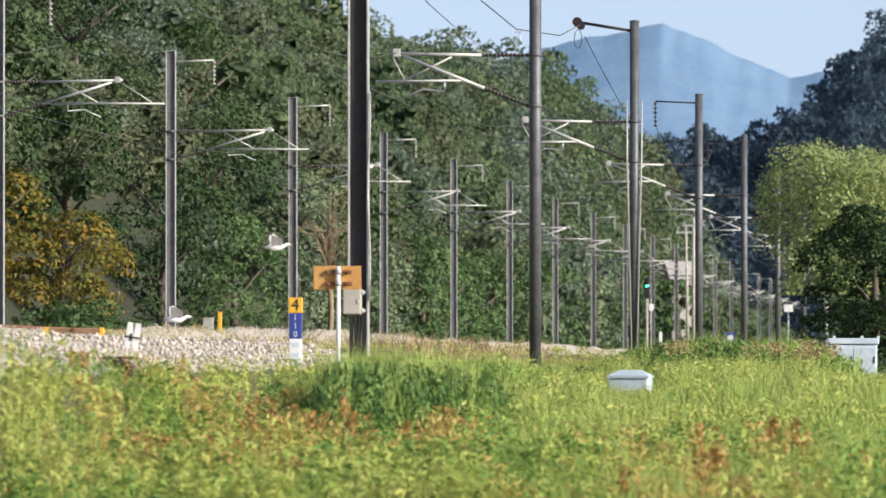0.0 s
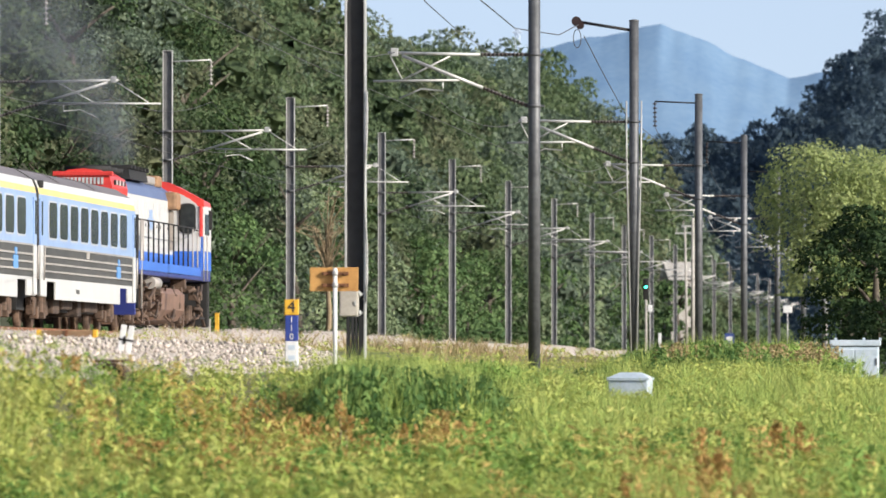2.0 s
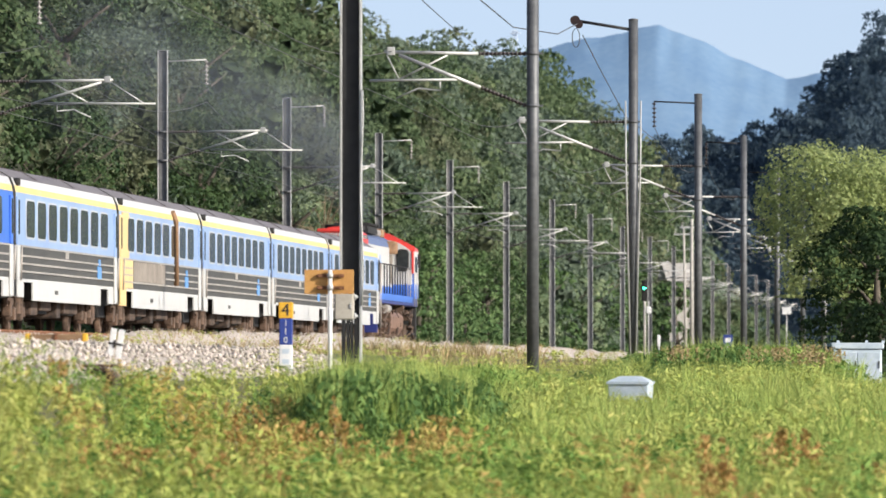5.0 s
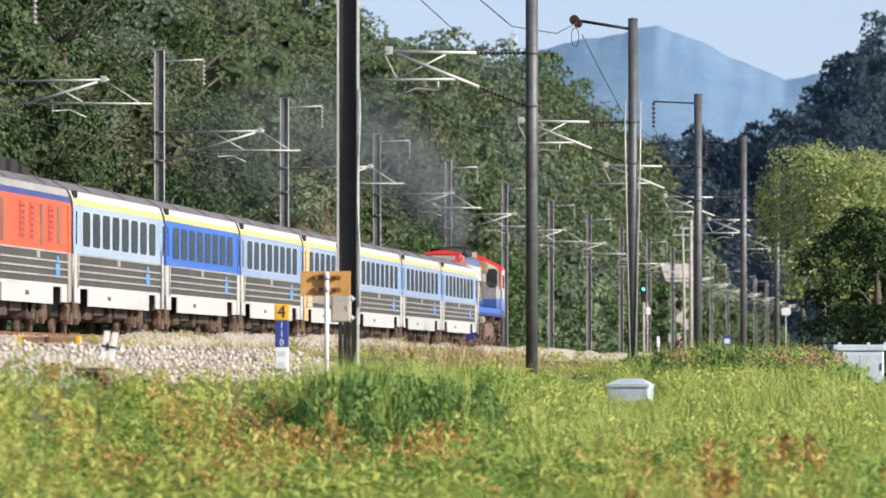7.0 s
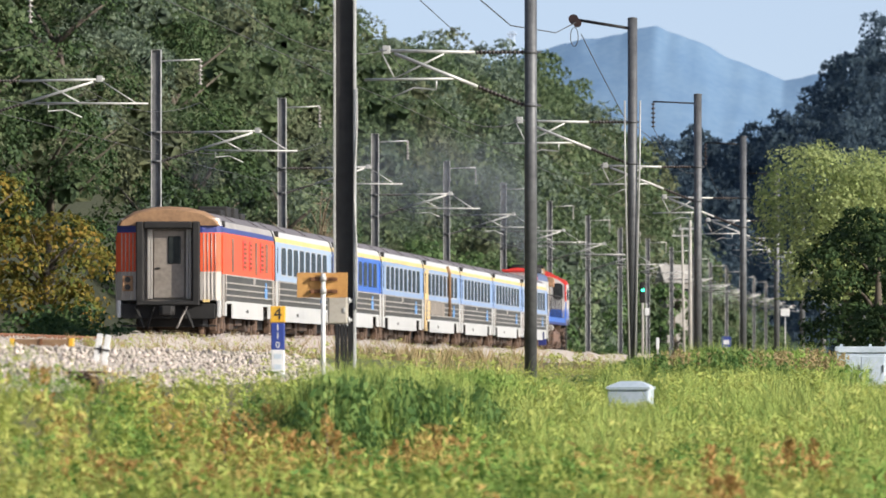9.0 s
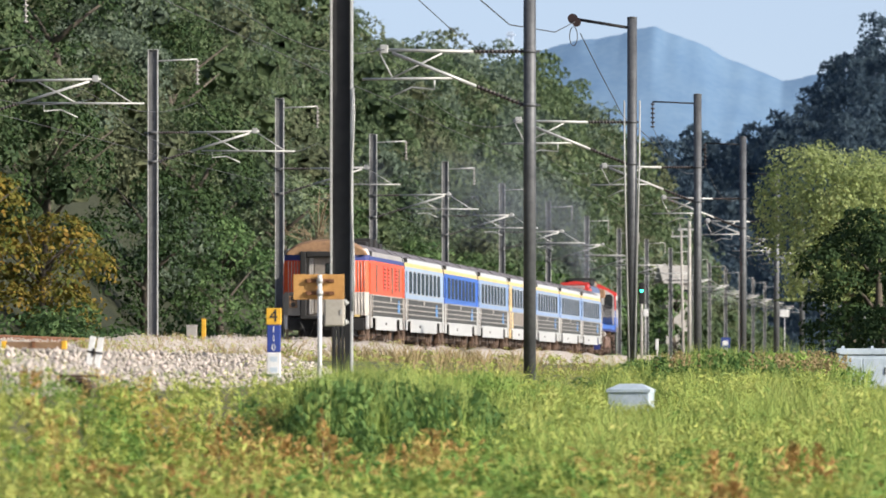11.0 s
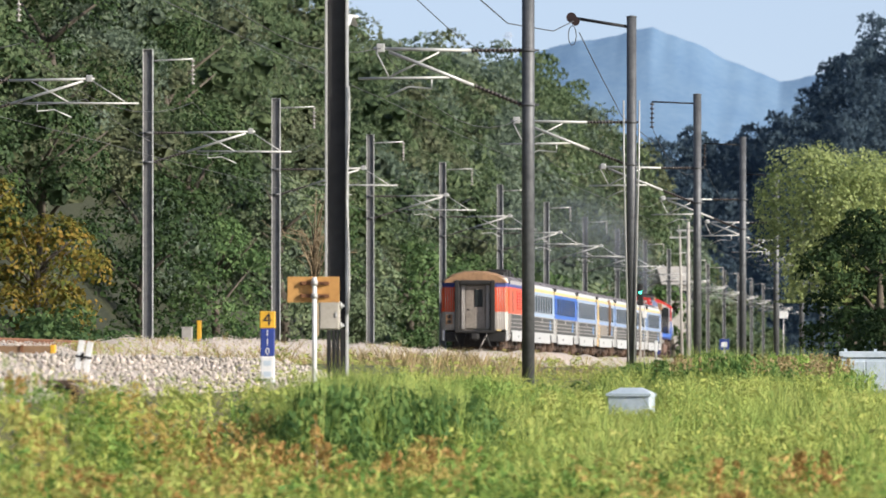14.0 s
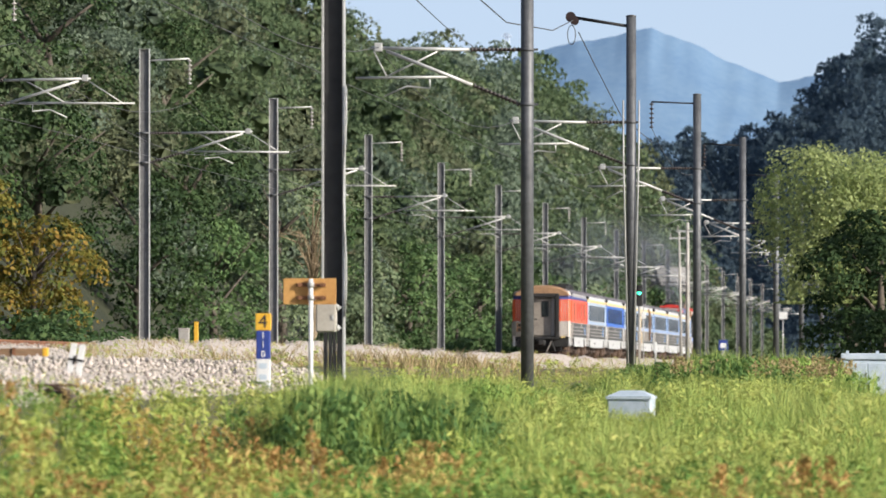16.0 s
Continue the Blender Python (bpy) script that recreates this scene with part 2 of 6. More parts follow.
def cantilever(t, side, zt, zd, zr, reach, r, tail=0.0):
    """The hinged bracket that carries the contact wire, on one side of a mast."""
    s = side
    part("top_insulator", sheds(BM(), (s * r, 0, zt), (s * (r + 1.0), 0, zt), 12, 0.055, 0.03), M_INSUL, t)
    part("top_tube", tube(BM(), [(s * (r + 1.0), 0, zt), (s * reach, 0, zt + 0.04)], 0.034), M_GALV, t)
    a, b = Vector((s * r, 0, zd)), Vector((s * (reach - 0.3), 0, zt - 0.02))
    part("stay_insulator", sheds(BM(), a, a.lerp(b, 0.36), 12, 0.055, 0.03), M_INSUL, t)
    part("stay_tube", tube(BM(), [a.lerp(b, 0.36), b], 0.036), M_GALV, t)
    part("registration_tube", tube(BM(), [(s * 1.55, 0, zr + 0.02), (s * (tail or reach + 0.3), 0, zr)], 0.026), M_GALV, t)
    part("brace", tube(BM(), [(s * (reach - 0.05), 0, zt - 0.02), (s * (tail - 0.3 if tail else reach - 0.32), 0, zr)], 0.018, 6), M_GALV, t)
    part("brace", tube(BM(), [(s * 1.75, 0, zt - 0.03), (s * 2.75, 0, zr + 0.02)], 0.022, 6), M_GALV, t)
    x = s * 1.9
    part("steady_arm", tube(BM(), [(x, 0, zr - 0.02), (x, 0, zr - 0.2), (x + s * 0.45, 0, zr - 0.16), (x + s * 0.9, 0, zr - 0.36)], 0.02, 6), M_GALV, t)
    for z in (zt, zd):
        collar(t, z, r)
    bm = box(BM(), s * (reach - 0.22), s * (reach - 0.06), -0.04, 0.04, zt - 0.03, zt + 0.14, 0.015)
    part("wire_clamp", bm, M_GALV, t)


def feeder_bracket(t, side, z, reach, mat):
    s = side
    part("bracket_arm", tube(BM(), [(0, 0, z - 0.06), (s * reach, 0, z)], 0.028, 6), mat, t)
    part("hanging_insulator", sheds(BM(), (s * reach, 0, z), (s * reach, 0, z - 0.85), 6, 0.07, 0.018), M_INSUL_PALE if s > 0 else M_INSUL, t)


def base_z(x, y):
    return float(ground_z(x, y))


def left_row():
    """Round grey masts on the far side of the main line."""
    for i in range(17):
        y = 234 + 50.2 * i
        t = thing("catenary_pole", pose(LEFT_X, y, base_z(LEFT_X, y) - 0.05), "grey steel catenary pole with bracket beside the main line", "utility pole", "catenary poles along the main line")
        h_mast(t, 9.72, 0.15, M_WEB_SHADED)
        cantilever(t, 1, 7.08, 6.15, 6.48, 3.4, 0.16, 4.55)
        feeder_bracket(t, 1, 9.42, 1.42, M_GALV)


def right_row():
    for i in range(15):
        y = 129 + 50.0 * i
        z0 = base_z(RIGHT_X, y) - 0.1
        up = CAM_Z - z0
        dark = i == 0
        t = thing("catenary_pole", pose(RIGHT_X - (0.075 if dark else 0), y, z0), "tall dark steel catenary pole in the weeds" if dark else "grey steel catenary pole carrying a bracket over the siding", "utility pole", "catenary poles along the siding")
        r = 0.155 if dark else 0.125
        h = (up + (9.5 if i < 2 else 9.1)) if i < 3 else up + 8.7
        if dark:
            slotted_mast(t, h, up + 0.72)
        else:
            round_mast(t, h, r, M_POLE)
        if i == 2:
            for s in (-1, 1):
                part("conduit", tube(BM(), [(s * 0.2, -0.05, up + 7.0), (s * 0.19, -0.1, up + 5.5), (s * 0.06, -0.16, 0.1)], 0.022, 6), M_GALV, t)
        if i:
            cantilever(t, -1, up + 6.45, up + 5.38, up + 5.9, 3.05, r)
        if i == 2:
            part("bracket_arm", tube(BM(), [(0, 0, h - 0.25), (-1.4, 0, h - 0.02)], 0.045, 6), M_POLE_DARK, t)
            part("pulley", tube(BM(), [(-1.52, -0.06, h), (-1.52, 0.06, h)], 0.13, 14), M_INSUL_BROWN, t)
            part("pulley", tube(BM(), [(-1.42, -0.1, h - 0.1), (-1.42, 0.0, h - 0.1)], 0.11, 14), M_INSUL_BROWN, t)
            part("rope_loop", tube(BM(), [(-1.5 + 0.1 * math.sin(a * 0.55), 0, h - 0.2 - 0.25 * (1 - math.cos(a * 0.55))) for a in range(12)], 0.012, 5), M_WIRE, t)
        elif i > 2:
            feeder_bracket(t, -1, h - 0.2, 1.4, M_POLE_DARK)


left_row()
right_row()


# ---- the train ----
M_WHITE = surface("white_coach_paint", (0.49, 0.49, 0.475, 1), (0.56, 0.56, 0.545, 1), 0.9, 0.4, fine=7, bump=0.03)
M_SKYBLUE = surface("pale_blue_coach_paint", (0.31, 0.41, 0.56, 1), (0.40, 0.50, 0.64, 1), 0.8, 0.35, fine=6, bump=0.02)
M_MIDBLUE = surface("soft_blue_coach_paint", (0.21, 0.31, 0.52, 1), (0.30, 0.42, 0.62, 1), 0.8, 0.35, fine=6, bump=0.02)
M_BLUE = surface("strong_blue_coach_paint", (0.03, 0.12, 0.50, 1), (0.05, 0.17, 0.58, 1), 0.5, 0.35, fine=6, bump=0.02)
M_YELLOW = surface("yellow_stripe_paint", (0.60, 0.43, 0.13, 1), (0.68, 0.52, 0.22, 1), 0.8, 0.5, fine=8, bump=0.02)
M_CREAM = surface("cream_coach_paint", (0.66, 0.46, 0.20, 1), (0.76, 0.55, 0.27, 1), 0.8, 0.45, fine=8, bump=0.02)
M_GREY = surface("dark_grey_panel", (0.045, 0.046, 0.043, 1), (0.082, 0.08, 0.072, 1), 0.9, 0.55, fine=8, bump=0.04)
M_ROOF = surface("sooty_coach_roof", (0.125, 0.115, 0.12, 1), (0.165, 0.152, 0.16, 1), 0.5, 0.75, fine=6, bump=0.05)
M_ORANGE = surface("vermilion_coach_paint", (0.66, 0.075, 0.022, 1), (0.78, 0.12, 0.04, 1), 0.5, 0.4, fine=6, bump=0.02)
M_NAVY = surface("navy_and_shaded_blue_paint", (0.02, 0.03, 0.16, 1), (0.035, 0.05, 0.22, 1), 0.5, 0.4, bump=0.02)
M_STEEL = surface("stainless_fluted_steel", (0.33, 0.30, 0.27, 1), (0.48, 0.45, 0.41, 1), 0.8, 0.5, 0.3, bump=0.04)
M_TAN = surface("weathered_tan_paint", (0.17, 0.10, 0.055, 1), (0.36, 0.21, 0.11, 1), 1.6, 0.75, fine=8)
M_DOORGREY = surface("grey_end_door", (0.17, 0.145, 0.12, 1), (0.29, 0.255, 0.215, 1), 1.5, 0.65, fine=9)
M_GLASS = surface("tinted_coach_glass", (0.010, 0.012, 0.015, 1), (0.035, 0.042, 0.04, 1), 1.2, 0.15, fine=5, bump=0, spec=0.25)
M_RIM = surface("pale_window_rim", (0.42, 0.44, 0.46, 1), (0.54, 0.56, 0.58, 1), 1.0, 0.4, bump=0)
M_EMBLEM = surface("bright_blue_emblem", (0.09, 0.25, 0.55, 1), (0.17, 0.36, 0.66, 1), 6.0, 0.4, bump=0)
M_BLACK = surface("black_rubber", (0.008, 0.008, 0.008, 1), (0.022, 0.021, 0.02, 1), 2.0, 0.8)
M_BOGIE = surface("brown_dusty_bogie", (0.022, 0.016, 0.012, 1), (0.15, 0.092, 0.06, 1), 1.8, 0.85, fine=14, bump=0.3)
M_UNDER = surface("dark_underfloor_gear", (0.018, 0.014, 0.012, 1), (0.10, 0.065, 0.045, 1), 1.5, 0.85, fine=12, bump=0.3)
M_NAVYGREY = surface("faded_blue_roof_paint", (0.07, 0.10, 0.20, 1), (0.12, 0.16, 0.27, 1), 0.7, 0.5, fine=7, bump=0.02)
M_RED = surface("red_engine_paint", (0.55, 0.035, 0.03, 1), (0.68, 0.06, 0.045, 1), 0.7, 0.4, fine=7, bump=0.02)
M_TANK = surface("brown_fuel_tank", (0.12, 0.068, 0.045, 1), (0.24, 0.145, 0.1, 1), 1.5, 0.55, fine=9, bump=0.1)

SIDE = [(1.5, 1.16), (1.52, 1.9), (1.51, 3.12), (1.475, 3.27), (1.40, 3.45), (1.0, 3.69), (0.5, 3.80), (0.0, 3.83)]


def shell(bm, prof, mats, y0, y1):
    """A body with that half section (x, z), from y0 to y1; one material per band."""
    full = [(x, z) for x, z in prof] + [(-x, z) for x, z in reversed(prof[:-1])]
    bands = list(mats) + list(reversed(mats))
    a = [bm.verts.new((x, y0, z)) for x, z in full]
    b = [bm.verts.new((x, y1, z)) for x, z in full]
    for i in range(len(full) - 1):
        f = bm.faces.new((a[i], b[i], b[i + 1], a[i + 1]))
        f.material_index = bands[i]
    bm.faces.new(a).material_index = bands[0]
    bm.faces.new(list(reversed(b))).material_index = bands[0]
    bm.faces.new((a[0], a[-1], b[-1], b[0])).material_index = bands[0]
    bmesh.ops.recalc_face_normals(bm, faces=bm.faces[:])
    return bm


def bogie(t, y, axles, r=0.43):
    bm = BM()
    half = 1.35 if axles == 2 else 2.1
    for s in (-1, 1):
        x0, x1 = sorted((s * 0.98, s * 1.12))
        box(bm, x0, x1, y - half - 0.3, y + half + 0.3, 0.52, 0.72, 0.03)
        box(bm, x0, x1, y - 0.5, y + 0.5, 0.36, 0.55, 0.03)
        for k in range(axles):
            ya = y - half + k * (2 * half / (axles - 1))
            box(bm, x0 - 0.02, x1 + 0.06, ya - 0.2, ya + 0.2, 0.28, 0.66, 0.04)
        for d in (-0.3, 0.3):
            tube(bm, [(s * 1.16, y + d, 0.36), (s * 1.16, y + d, 0.80)], 0.11, 8)
        box(bm, x0, x1 + 0.08, y - half + 0.45, y - half + 0.8, 0.2, 0.5, 0.03)
        box(bm, x0, x1 + 0.08, y + half - 0.8, y + half - 0.45, 0.2, 0.5, 0.03)
    box(bm, -1.0, 1.0, y - 0.3, y + 0.3, 0.5, 0.8, 0.03)
    b = part("bogie", bm, M_BOGIE, t)
    for k in range(axles):
        ya = y - half + k * (2 * half / (axles - 1))
        bm = tube(BM(), [(-0.9, ya, r), (0.9, ya, r)], 0.09, 8)
        for s in (-1, 1):
            tube(bm, [(s * 0.69, ya, r), (s * 0.72, ya, r), (s * 0.83, ya, r)], r, 20, radii=[r + 0.03, r + 0.03, r])
        part("wheelset", bm, M_BOGIE, b)
    return b


def coach(label, paint, cream_end=False, power=False, L=23.32):
    """A carriage of the length L; its origin stands on the rail heads under its rear face."""
    t = thing("power_car" if power else "passenger_coach", pose(TRAIN_X, 0, RAIL_Z), label, "train car" if power else "train coach", "carriages of the train")
    mats = [M_GREY, paint, M_YELLOW, M_WHITE, M_ROOF]
    if power:
        mats = [M_GREY, M_ORANGE, M_NAVY, M_STEEL, M_ROOF]
    body = part("body", shell(BM(), SIDE, [0, 1, 2, 3, 4, 4, 4], 0.12, L), mats, t)
    # light beading along the grey panels
    for z in (1.32, 1.50, 1.68, 1.90):
        for s in (-1, 1):
            bm = box(BM(), s * 1.52 - 0.018, s * 1.52 + 0.018, 0.9, L - 0.8, z - 0.022, z + 0.022)
            part("beading", bm, M_STEEL, body)
    # skirt in three lengths with gaps over the bogies
    for y0, y1, z0 in ((0.2, 1.9, 0.72), (3.9, L - 3.9, 0.66), (L - 1.9, L - 0.05, 0.72)):
        for s in (-1, 1):
            part("skirt", box(BM(), s * 1.48 - 0.025, s * 1.48 + 0.025, y0, y1, z0, 1.157, 0.01), M_WHITE, t)
    for y0, y1 in ((1.9, 3.9), (L - 3.9, L - 1.9)):
        for s in (-1, 1):
            part("skirt", box(BM(), s * 1.48 - 0.02, s * 1.48 + 0.02, y0, y1, 1.08, 1.155), M_WHITE, t)
    for y in (3.6, L - 3.75):
        bogie(t, y, 2)
    # boxes slung under the floor
    for y0, y1, z0 in ((6.2, 7.6, 0.34), (8.3, 10.6, 0.46), (11.9, 12.7, 0.30), (13.6, L - 6.6, 0.42)):
        bm = box(BM(), -1.2, 1.2, y0, y1, z0, 0.70, 0.04)
        part("underfloor_box", bm, M_UNDER, t)
    # Added black filler: blocks the view through and stands in for underfloor shade.
    part("dark_underfloor_fill", box(BM(), -0.95, 0.95, 0.3, L - 0.1, 0.40, 1.1), M_BLACK, t)
    # end doors, pillars and handrails
    for y, c in ((0.45, M_WHITE), (L - 0.5, M_WHITE)):
        for s in (-1, 1):
            bm = box(BM(), s * 1.53 - 0.02, s * 1.53 + 0.02, y - 0.28, y + 0.28, 1.92, 3.02, 0.01)
            d = part("door_pillar", bm, M_ORANGE if power else (M_CREAM if cream_end and y < 5 else paint), t)
            part("pillar_foot", box(BM(), s * 1.535 - 0.02, s * 1.535 + 0.02, y - 0.3, y + 0.3, 0.74, 1.91, 0.01), M_STEEL if power else (M_CREAM if cream_end and y < 5 else M_WHITE), t)
            part("handrail", tube(BM(), [(s * 1.58, y + 0.2, 1.1), (s * 1.60, y + 0.2, 1.9)], 0.02, 6), M_STEEL, d)
            if not power:
                part("door_pane", box(BM(), s * 1.55 - 0.012, s * 1.55 + 0.012, y - 0.1, y + 0.14, 2.15, 2.95, 0.01), M_GLASS, d)
    if cream_end:
        for s in (-1, 1):
            part("cream_panel", box(BM(), s * 1.525 - 0.012, s * 1.525 + 0.012, 0.8, 3.6, 1.16, 1.92), M_CREAM, t, "cream panel at the coach end")
            part("cream_panel", box(BM(), s * 1.525 - 0.012, s * 1.525 + 0.012, 0.8, 2.6, 1.93, 3.1), M_CREAM, t)
            part("cream_panel", box(BM(), s * 1.51 - 0.012, s * 1.51 + 0.012, 0.2, 2.0, 0.70, 1.17), M_CREAM, t)
            part("vent_pipe", tube(BM(), [(s * 1.57, 15.4, 1.35), (s * 1.57, 15.2, 3.1), (s * 1.5, 15.0, 3.35)], 0.07, 8), M_TAN, t, "rusty vent pipe up the side")
            part("faded_panel", box(BM(), s * 1.535 - 0.012, s * 1.535 + 0.012, 3.7, 12.5, 1.35, 1.86), M_DOORGREY, t, "faded picture panel on the lower side")
    # side windows
    if power:
        for s in (-1, 1):
            for y0, w in ((3.4, 0.5), (7.2, 0.9), (9.4, 0.7), (11.6, 0.5), (13.4, 0.9), (15.4, 0.6)):
                g = part("louvre", box(BM(), s * 1.525 - 0.014, s * 1.525 + 0.014, y0, y0 + w, 2.1 if w != 0.5 else 2.0, 2.98, 0.01), M_TANK if w < 0.65 else M_RED, t, "dark louvred grille")
                for k in range(6 if w > 0.65 else 0):
                    part("slat", box(BM(), s * 1.545 - 0.012, s * 1.545 + 0.012, y0 + 0.05, y0 + w - 0.05, 2.16 + k * 0.135, 2.22 + k * 0.135), M_RUST, g)
    else:
        def pane(w, h, depth, r):
            bm = box(BM(), -depth, depth, -w, w, 2.54 - h, 2.54 + h)
            es = [e for e in bm.edges if abs(e.verts[0].co.x - e.verts[1].co.x) > 0.01]
            bmesh.ops.bevel(bm, geom=es, offset=r, segments=4, affect="EDGES", profile=0.5)
            return bm
        first, rim = None, None
        for k in range(8):
            y = 3.1 + k * 2.42
            for s in (-1, 1):
                if first is None:
                    first = ob = part("window", pane(0.84, 0.42, 0.034, 0.19), M_GLASS, t, "dark tinted coach window")
                    rim = fr = part("window_frame", pane(0.95, 0.465, 0.022, 0.22), M_BLUE if paint is M_BLUE else M_RIM, ob)
                else:
                    ob = part("window", first.data, None, t)
                    fr = part("window_frame", rim.data, None, ob)
                ob.location = (s * 1.505, y, 0)
    # marks on the lower side
    for s in (-1, 1):
        part("emblem", box(BM(), s * 1.535 - 0.012, s * 1.535 + 0.012, L - 5.0 if not power else L - 3.6, L - 4.1 if not power else L - 2.8, 1.32, 1.62), M_EMBLEM, t, "small blue emblem panel")
        part("emblem", box(BM(), s * 1.535 - 0.012, s * 1.535 + 0.012, L - 4.7 if not power else L - 3.3, L - 4.3 if not power else L - 3.0, 1.64, 1.80), M_EMBLEM, t)
        part("number_bar", box(BM(), s * 1.505 - 0.01, s * 1.505 + 0.01, 8.6, 9.3, 0.84, 0.94), M_GREY, t)
        part("number_bar", box(BM(), s * 1.527 - 0.012, s * 1.527 + 0.012, 10.9, 11.5, 1.72, 1.92), M_STEEL, t)
        part("side_lamp", tube(BM(), [(s * 1.40, 0.6, 3.36), (s * 1.56, 0.6, 3.36)], 0.09, 8), M_BLACK, t)
    # roof gear
    for y in (6.0, 14.5):
        bm = box(BM(), -1.3, 1.3, y - 0.03, y + 0.03, 3.50, 3.53)
        part("roof_seam", shell(bm, [(1.38, 3.50), (1.02, 3.71), (0.5, 3.82), (0.0, 3.85)], [0, 0, 0], y - 0.03, y + 0.03), M_ROOF, t)
    if power:
        for y, h in ((5.4, 0.16), (7.6, 0.30), (10.2, 0.30), (12.6, 0.18)):
            part("roof_cowl", box(BM(), 0.15, 1.02, y, y + 1.3, 3.55, 3.70 + h, 0.04), M_BLACK, t, "sooty black exhaust cowl")
    # gangway to the next carriage
    bm = BM()
    for k in range(4):
        y = L + 0.03 + k * 0.11
        box(bm, -0.62, 0.62, y, y + 0.07, 0.98, 3.35, 0.02)
    part("gangway_bellows", bm, M_BLACK, t)
    part("coupler", tube(BM(), [(0, L - 0.2, 0.88), (0, L + 0.6, 0.88)], 0.1, 8), M_BLACK, t)
    return t


def rear_end(t):
    """The shaded rear of the power car: rounded corners, gangway door, hoses and coupler."""
    for s in (-1, 1):
        for z0, z1, m, n in ((1.16, 1.98, M_STEEL, "corner_panel"), (1.98, 3.1, M_ORANGE, "corner_panel"), (3.1, 3.3, M_NAVY, "corner_stripe"), (3.3, 3.52, M_STEEL, "corner_panel")):
            bm = BM()
            pts = [(s * 1.525, 0.30), (s * 1.50, 0.02), (s * 1.38, -0.08), (s * 0.98, -0.22), (s * 0.9, -0.22), (s * 0.9, 0.3)]
            k = 1 if z0 < 3.25 else 0.95
            a = [bm.verts.new((x, y, z0)) for x, y in pts]
            b = [bm.verts.new((x * k, y, z1)) for x, y in pts]
            for i in range(6):
                bm.faces.new((a[i], a[(i + 1) % 6], b[(i + 1) % 6], b[i]))
            bm.faces.new(a), bm.faces.new(b)
            bmesh.ops.recalc_face_normals(bm, faces=bm.faces[:])
            c = part(n, bm, m, t)
            if n == "corner_panel" and z1 > 1.5:
                for q in range(4):
                    x = s * (1.02 + 0.11 * q)
                    part("flute", tube(BM(), [(x, -0.215 + 0.03 * q, z0 + 0.02), (x, -0.215 + 0.03 * q, z1 - 0.02)], 0.014, 6), M_STEEL, c)
    part("end_wall", box(BM(), -0.92, 0.92, -0.02, 0.16, 1.12, 3.5), M_DOORGREY, t)
    # brown rounded end dome
    bm = BM()
    prof = [(1.50, 3.30), (1.42, 3.47), (1.02, 3.71), (0.5, 3.83), (0.0, 3.86)]
    full = prof + [(-x, z) for x, z in reversed(prof[:-1])]
    a = [bm.verts.new((x * 0.93, -0.26, 3.30 + (z - 3.30) * 0.8)) for x, z in full]
    b = [bm.verts.new((x, 0.10, z)) for x, z in full]
    c = [bm.verts.new((x, 0.5, z + 0.005)) for x, z in full]
    for u, w in ((a, b), (b, c)):
        for i in range(len(full) - 1):
            bm.faces.new((u[i], u[i + 1], w[i + 1], w[i])).smooth = True
    bm.faces.new(a)
    bm.faces.new((a[0], b[0], c[0], c[-1], b[-1], a[-1]))
    bmesh.ops.recalc_face_normals(bm, faces=bm.faces[:])
    part("end_dome", bm, M_TAN, t, "tan weathered roof end")
    # gangway surround and door
    for x0, x1, z0, z1 in ((-0.92, -0.70, 1.12, 3.42), (0.70, 0.92, 1.12, 3.42), (-0.70, 0.70, 3.22, 3.42)):
        part("gangway_frame", box(BM(), x0, x1, -0.42, -0.0, z0, z1, 0.04), M_BLACK, t, "black rubber gangway surround")
    d = part("end_door", box(BM(), -0.44, 0.46, -0.10, -0.04, 1.22, 3.16, 0.02), M_DOORGREY, t, "grey gangway door with a window")
    part("door_window", box(BM(), -0.02, 0.36, -0.125, -0.09, 2.2, 3.0, 0.03), M_GLASS, d)
    part("door_handle", box(BM(), -0.38, -0.24, -0.14, -0.10, 2.05, 2.1, 0.01), M_BLACK, d)
    for x in (-0.58, -0.5, 0.54, 0.62):
        part("door_jamb", box(BM(), x - 0.035, x + 0.035, -0.12, -0.02, 1.2, 3.2, 0.01), M_STEEL, t)
    part("footplate", box(BM(), -0.9, 0.9, -0.42, 0.1, 1.02, 1.14, 0.02), M_BLACK, t)
    part("buffer_beam", box(BM(), -1.35, 1.35, -0.1, 0.16, 0.62, 1.06, 0.03), M_BLACK, t)
    bm = box(BM(), -0.16, 0.16, -0.75, 0.1, 0.72, 1.0, 0.05)
    tube(bm, [(-0.22, -0.62, 0.86), (0.22, -0.62, 0.86)], 0.13, 8)
    part("rear_coupler", bm, M_BLACK, t)
    for x, dx in ((0.45, 0.28), (0.55, -0.3), (-0.4, -0.2), (-0.95, 0.25)):
        pts = [(x + dx * math.sin(k * 0.3), -0.24 - 0.06 * math.sin(k * 0.6), 0.98 - 0.62 * math.sin(k * 0.31)) for k in range(11)]
        part("brake_hose", tube(BM(), pts, 0.03, 6), M_STEEL if x == 0.55 else M_BLACK, t)
    part("marker_plate", box(BM(), -1.32, -1.02, -0.24, -0.2, 1.42, 1.86, 0.01), M_TAN, t)
    for z in (1.53, 1.75):
        part("tail_lamp", tube(BM(), [(-1.17, -0.27, z), (-1.17, -0.2, z)], 0.085, 10), M_BLACK, t)
    part("warning_plate", box(BM(), 1.0, 1.2, -0.25, -0.21, 1.1, 1.18), M_YELLOW, t)
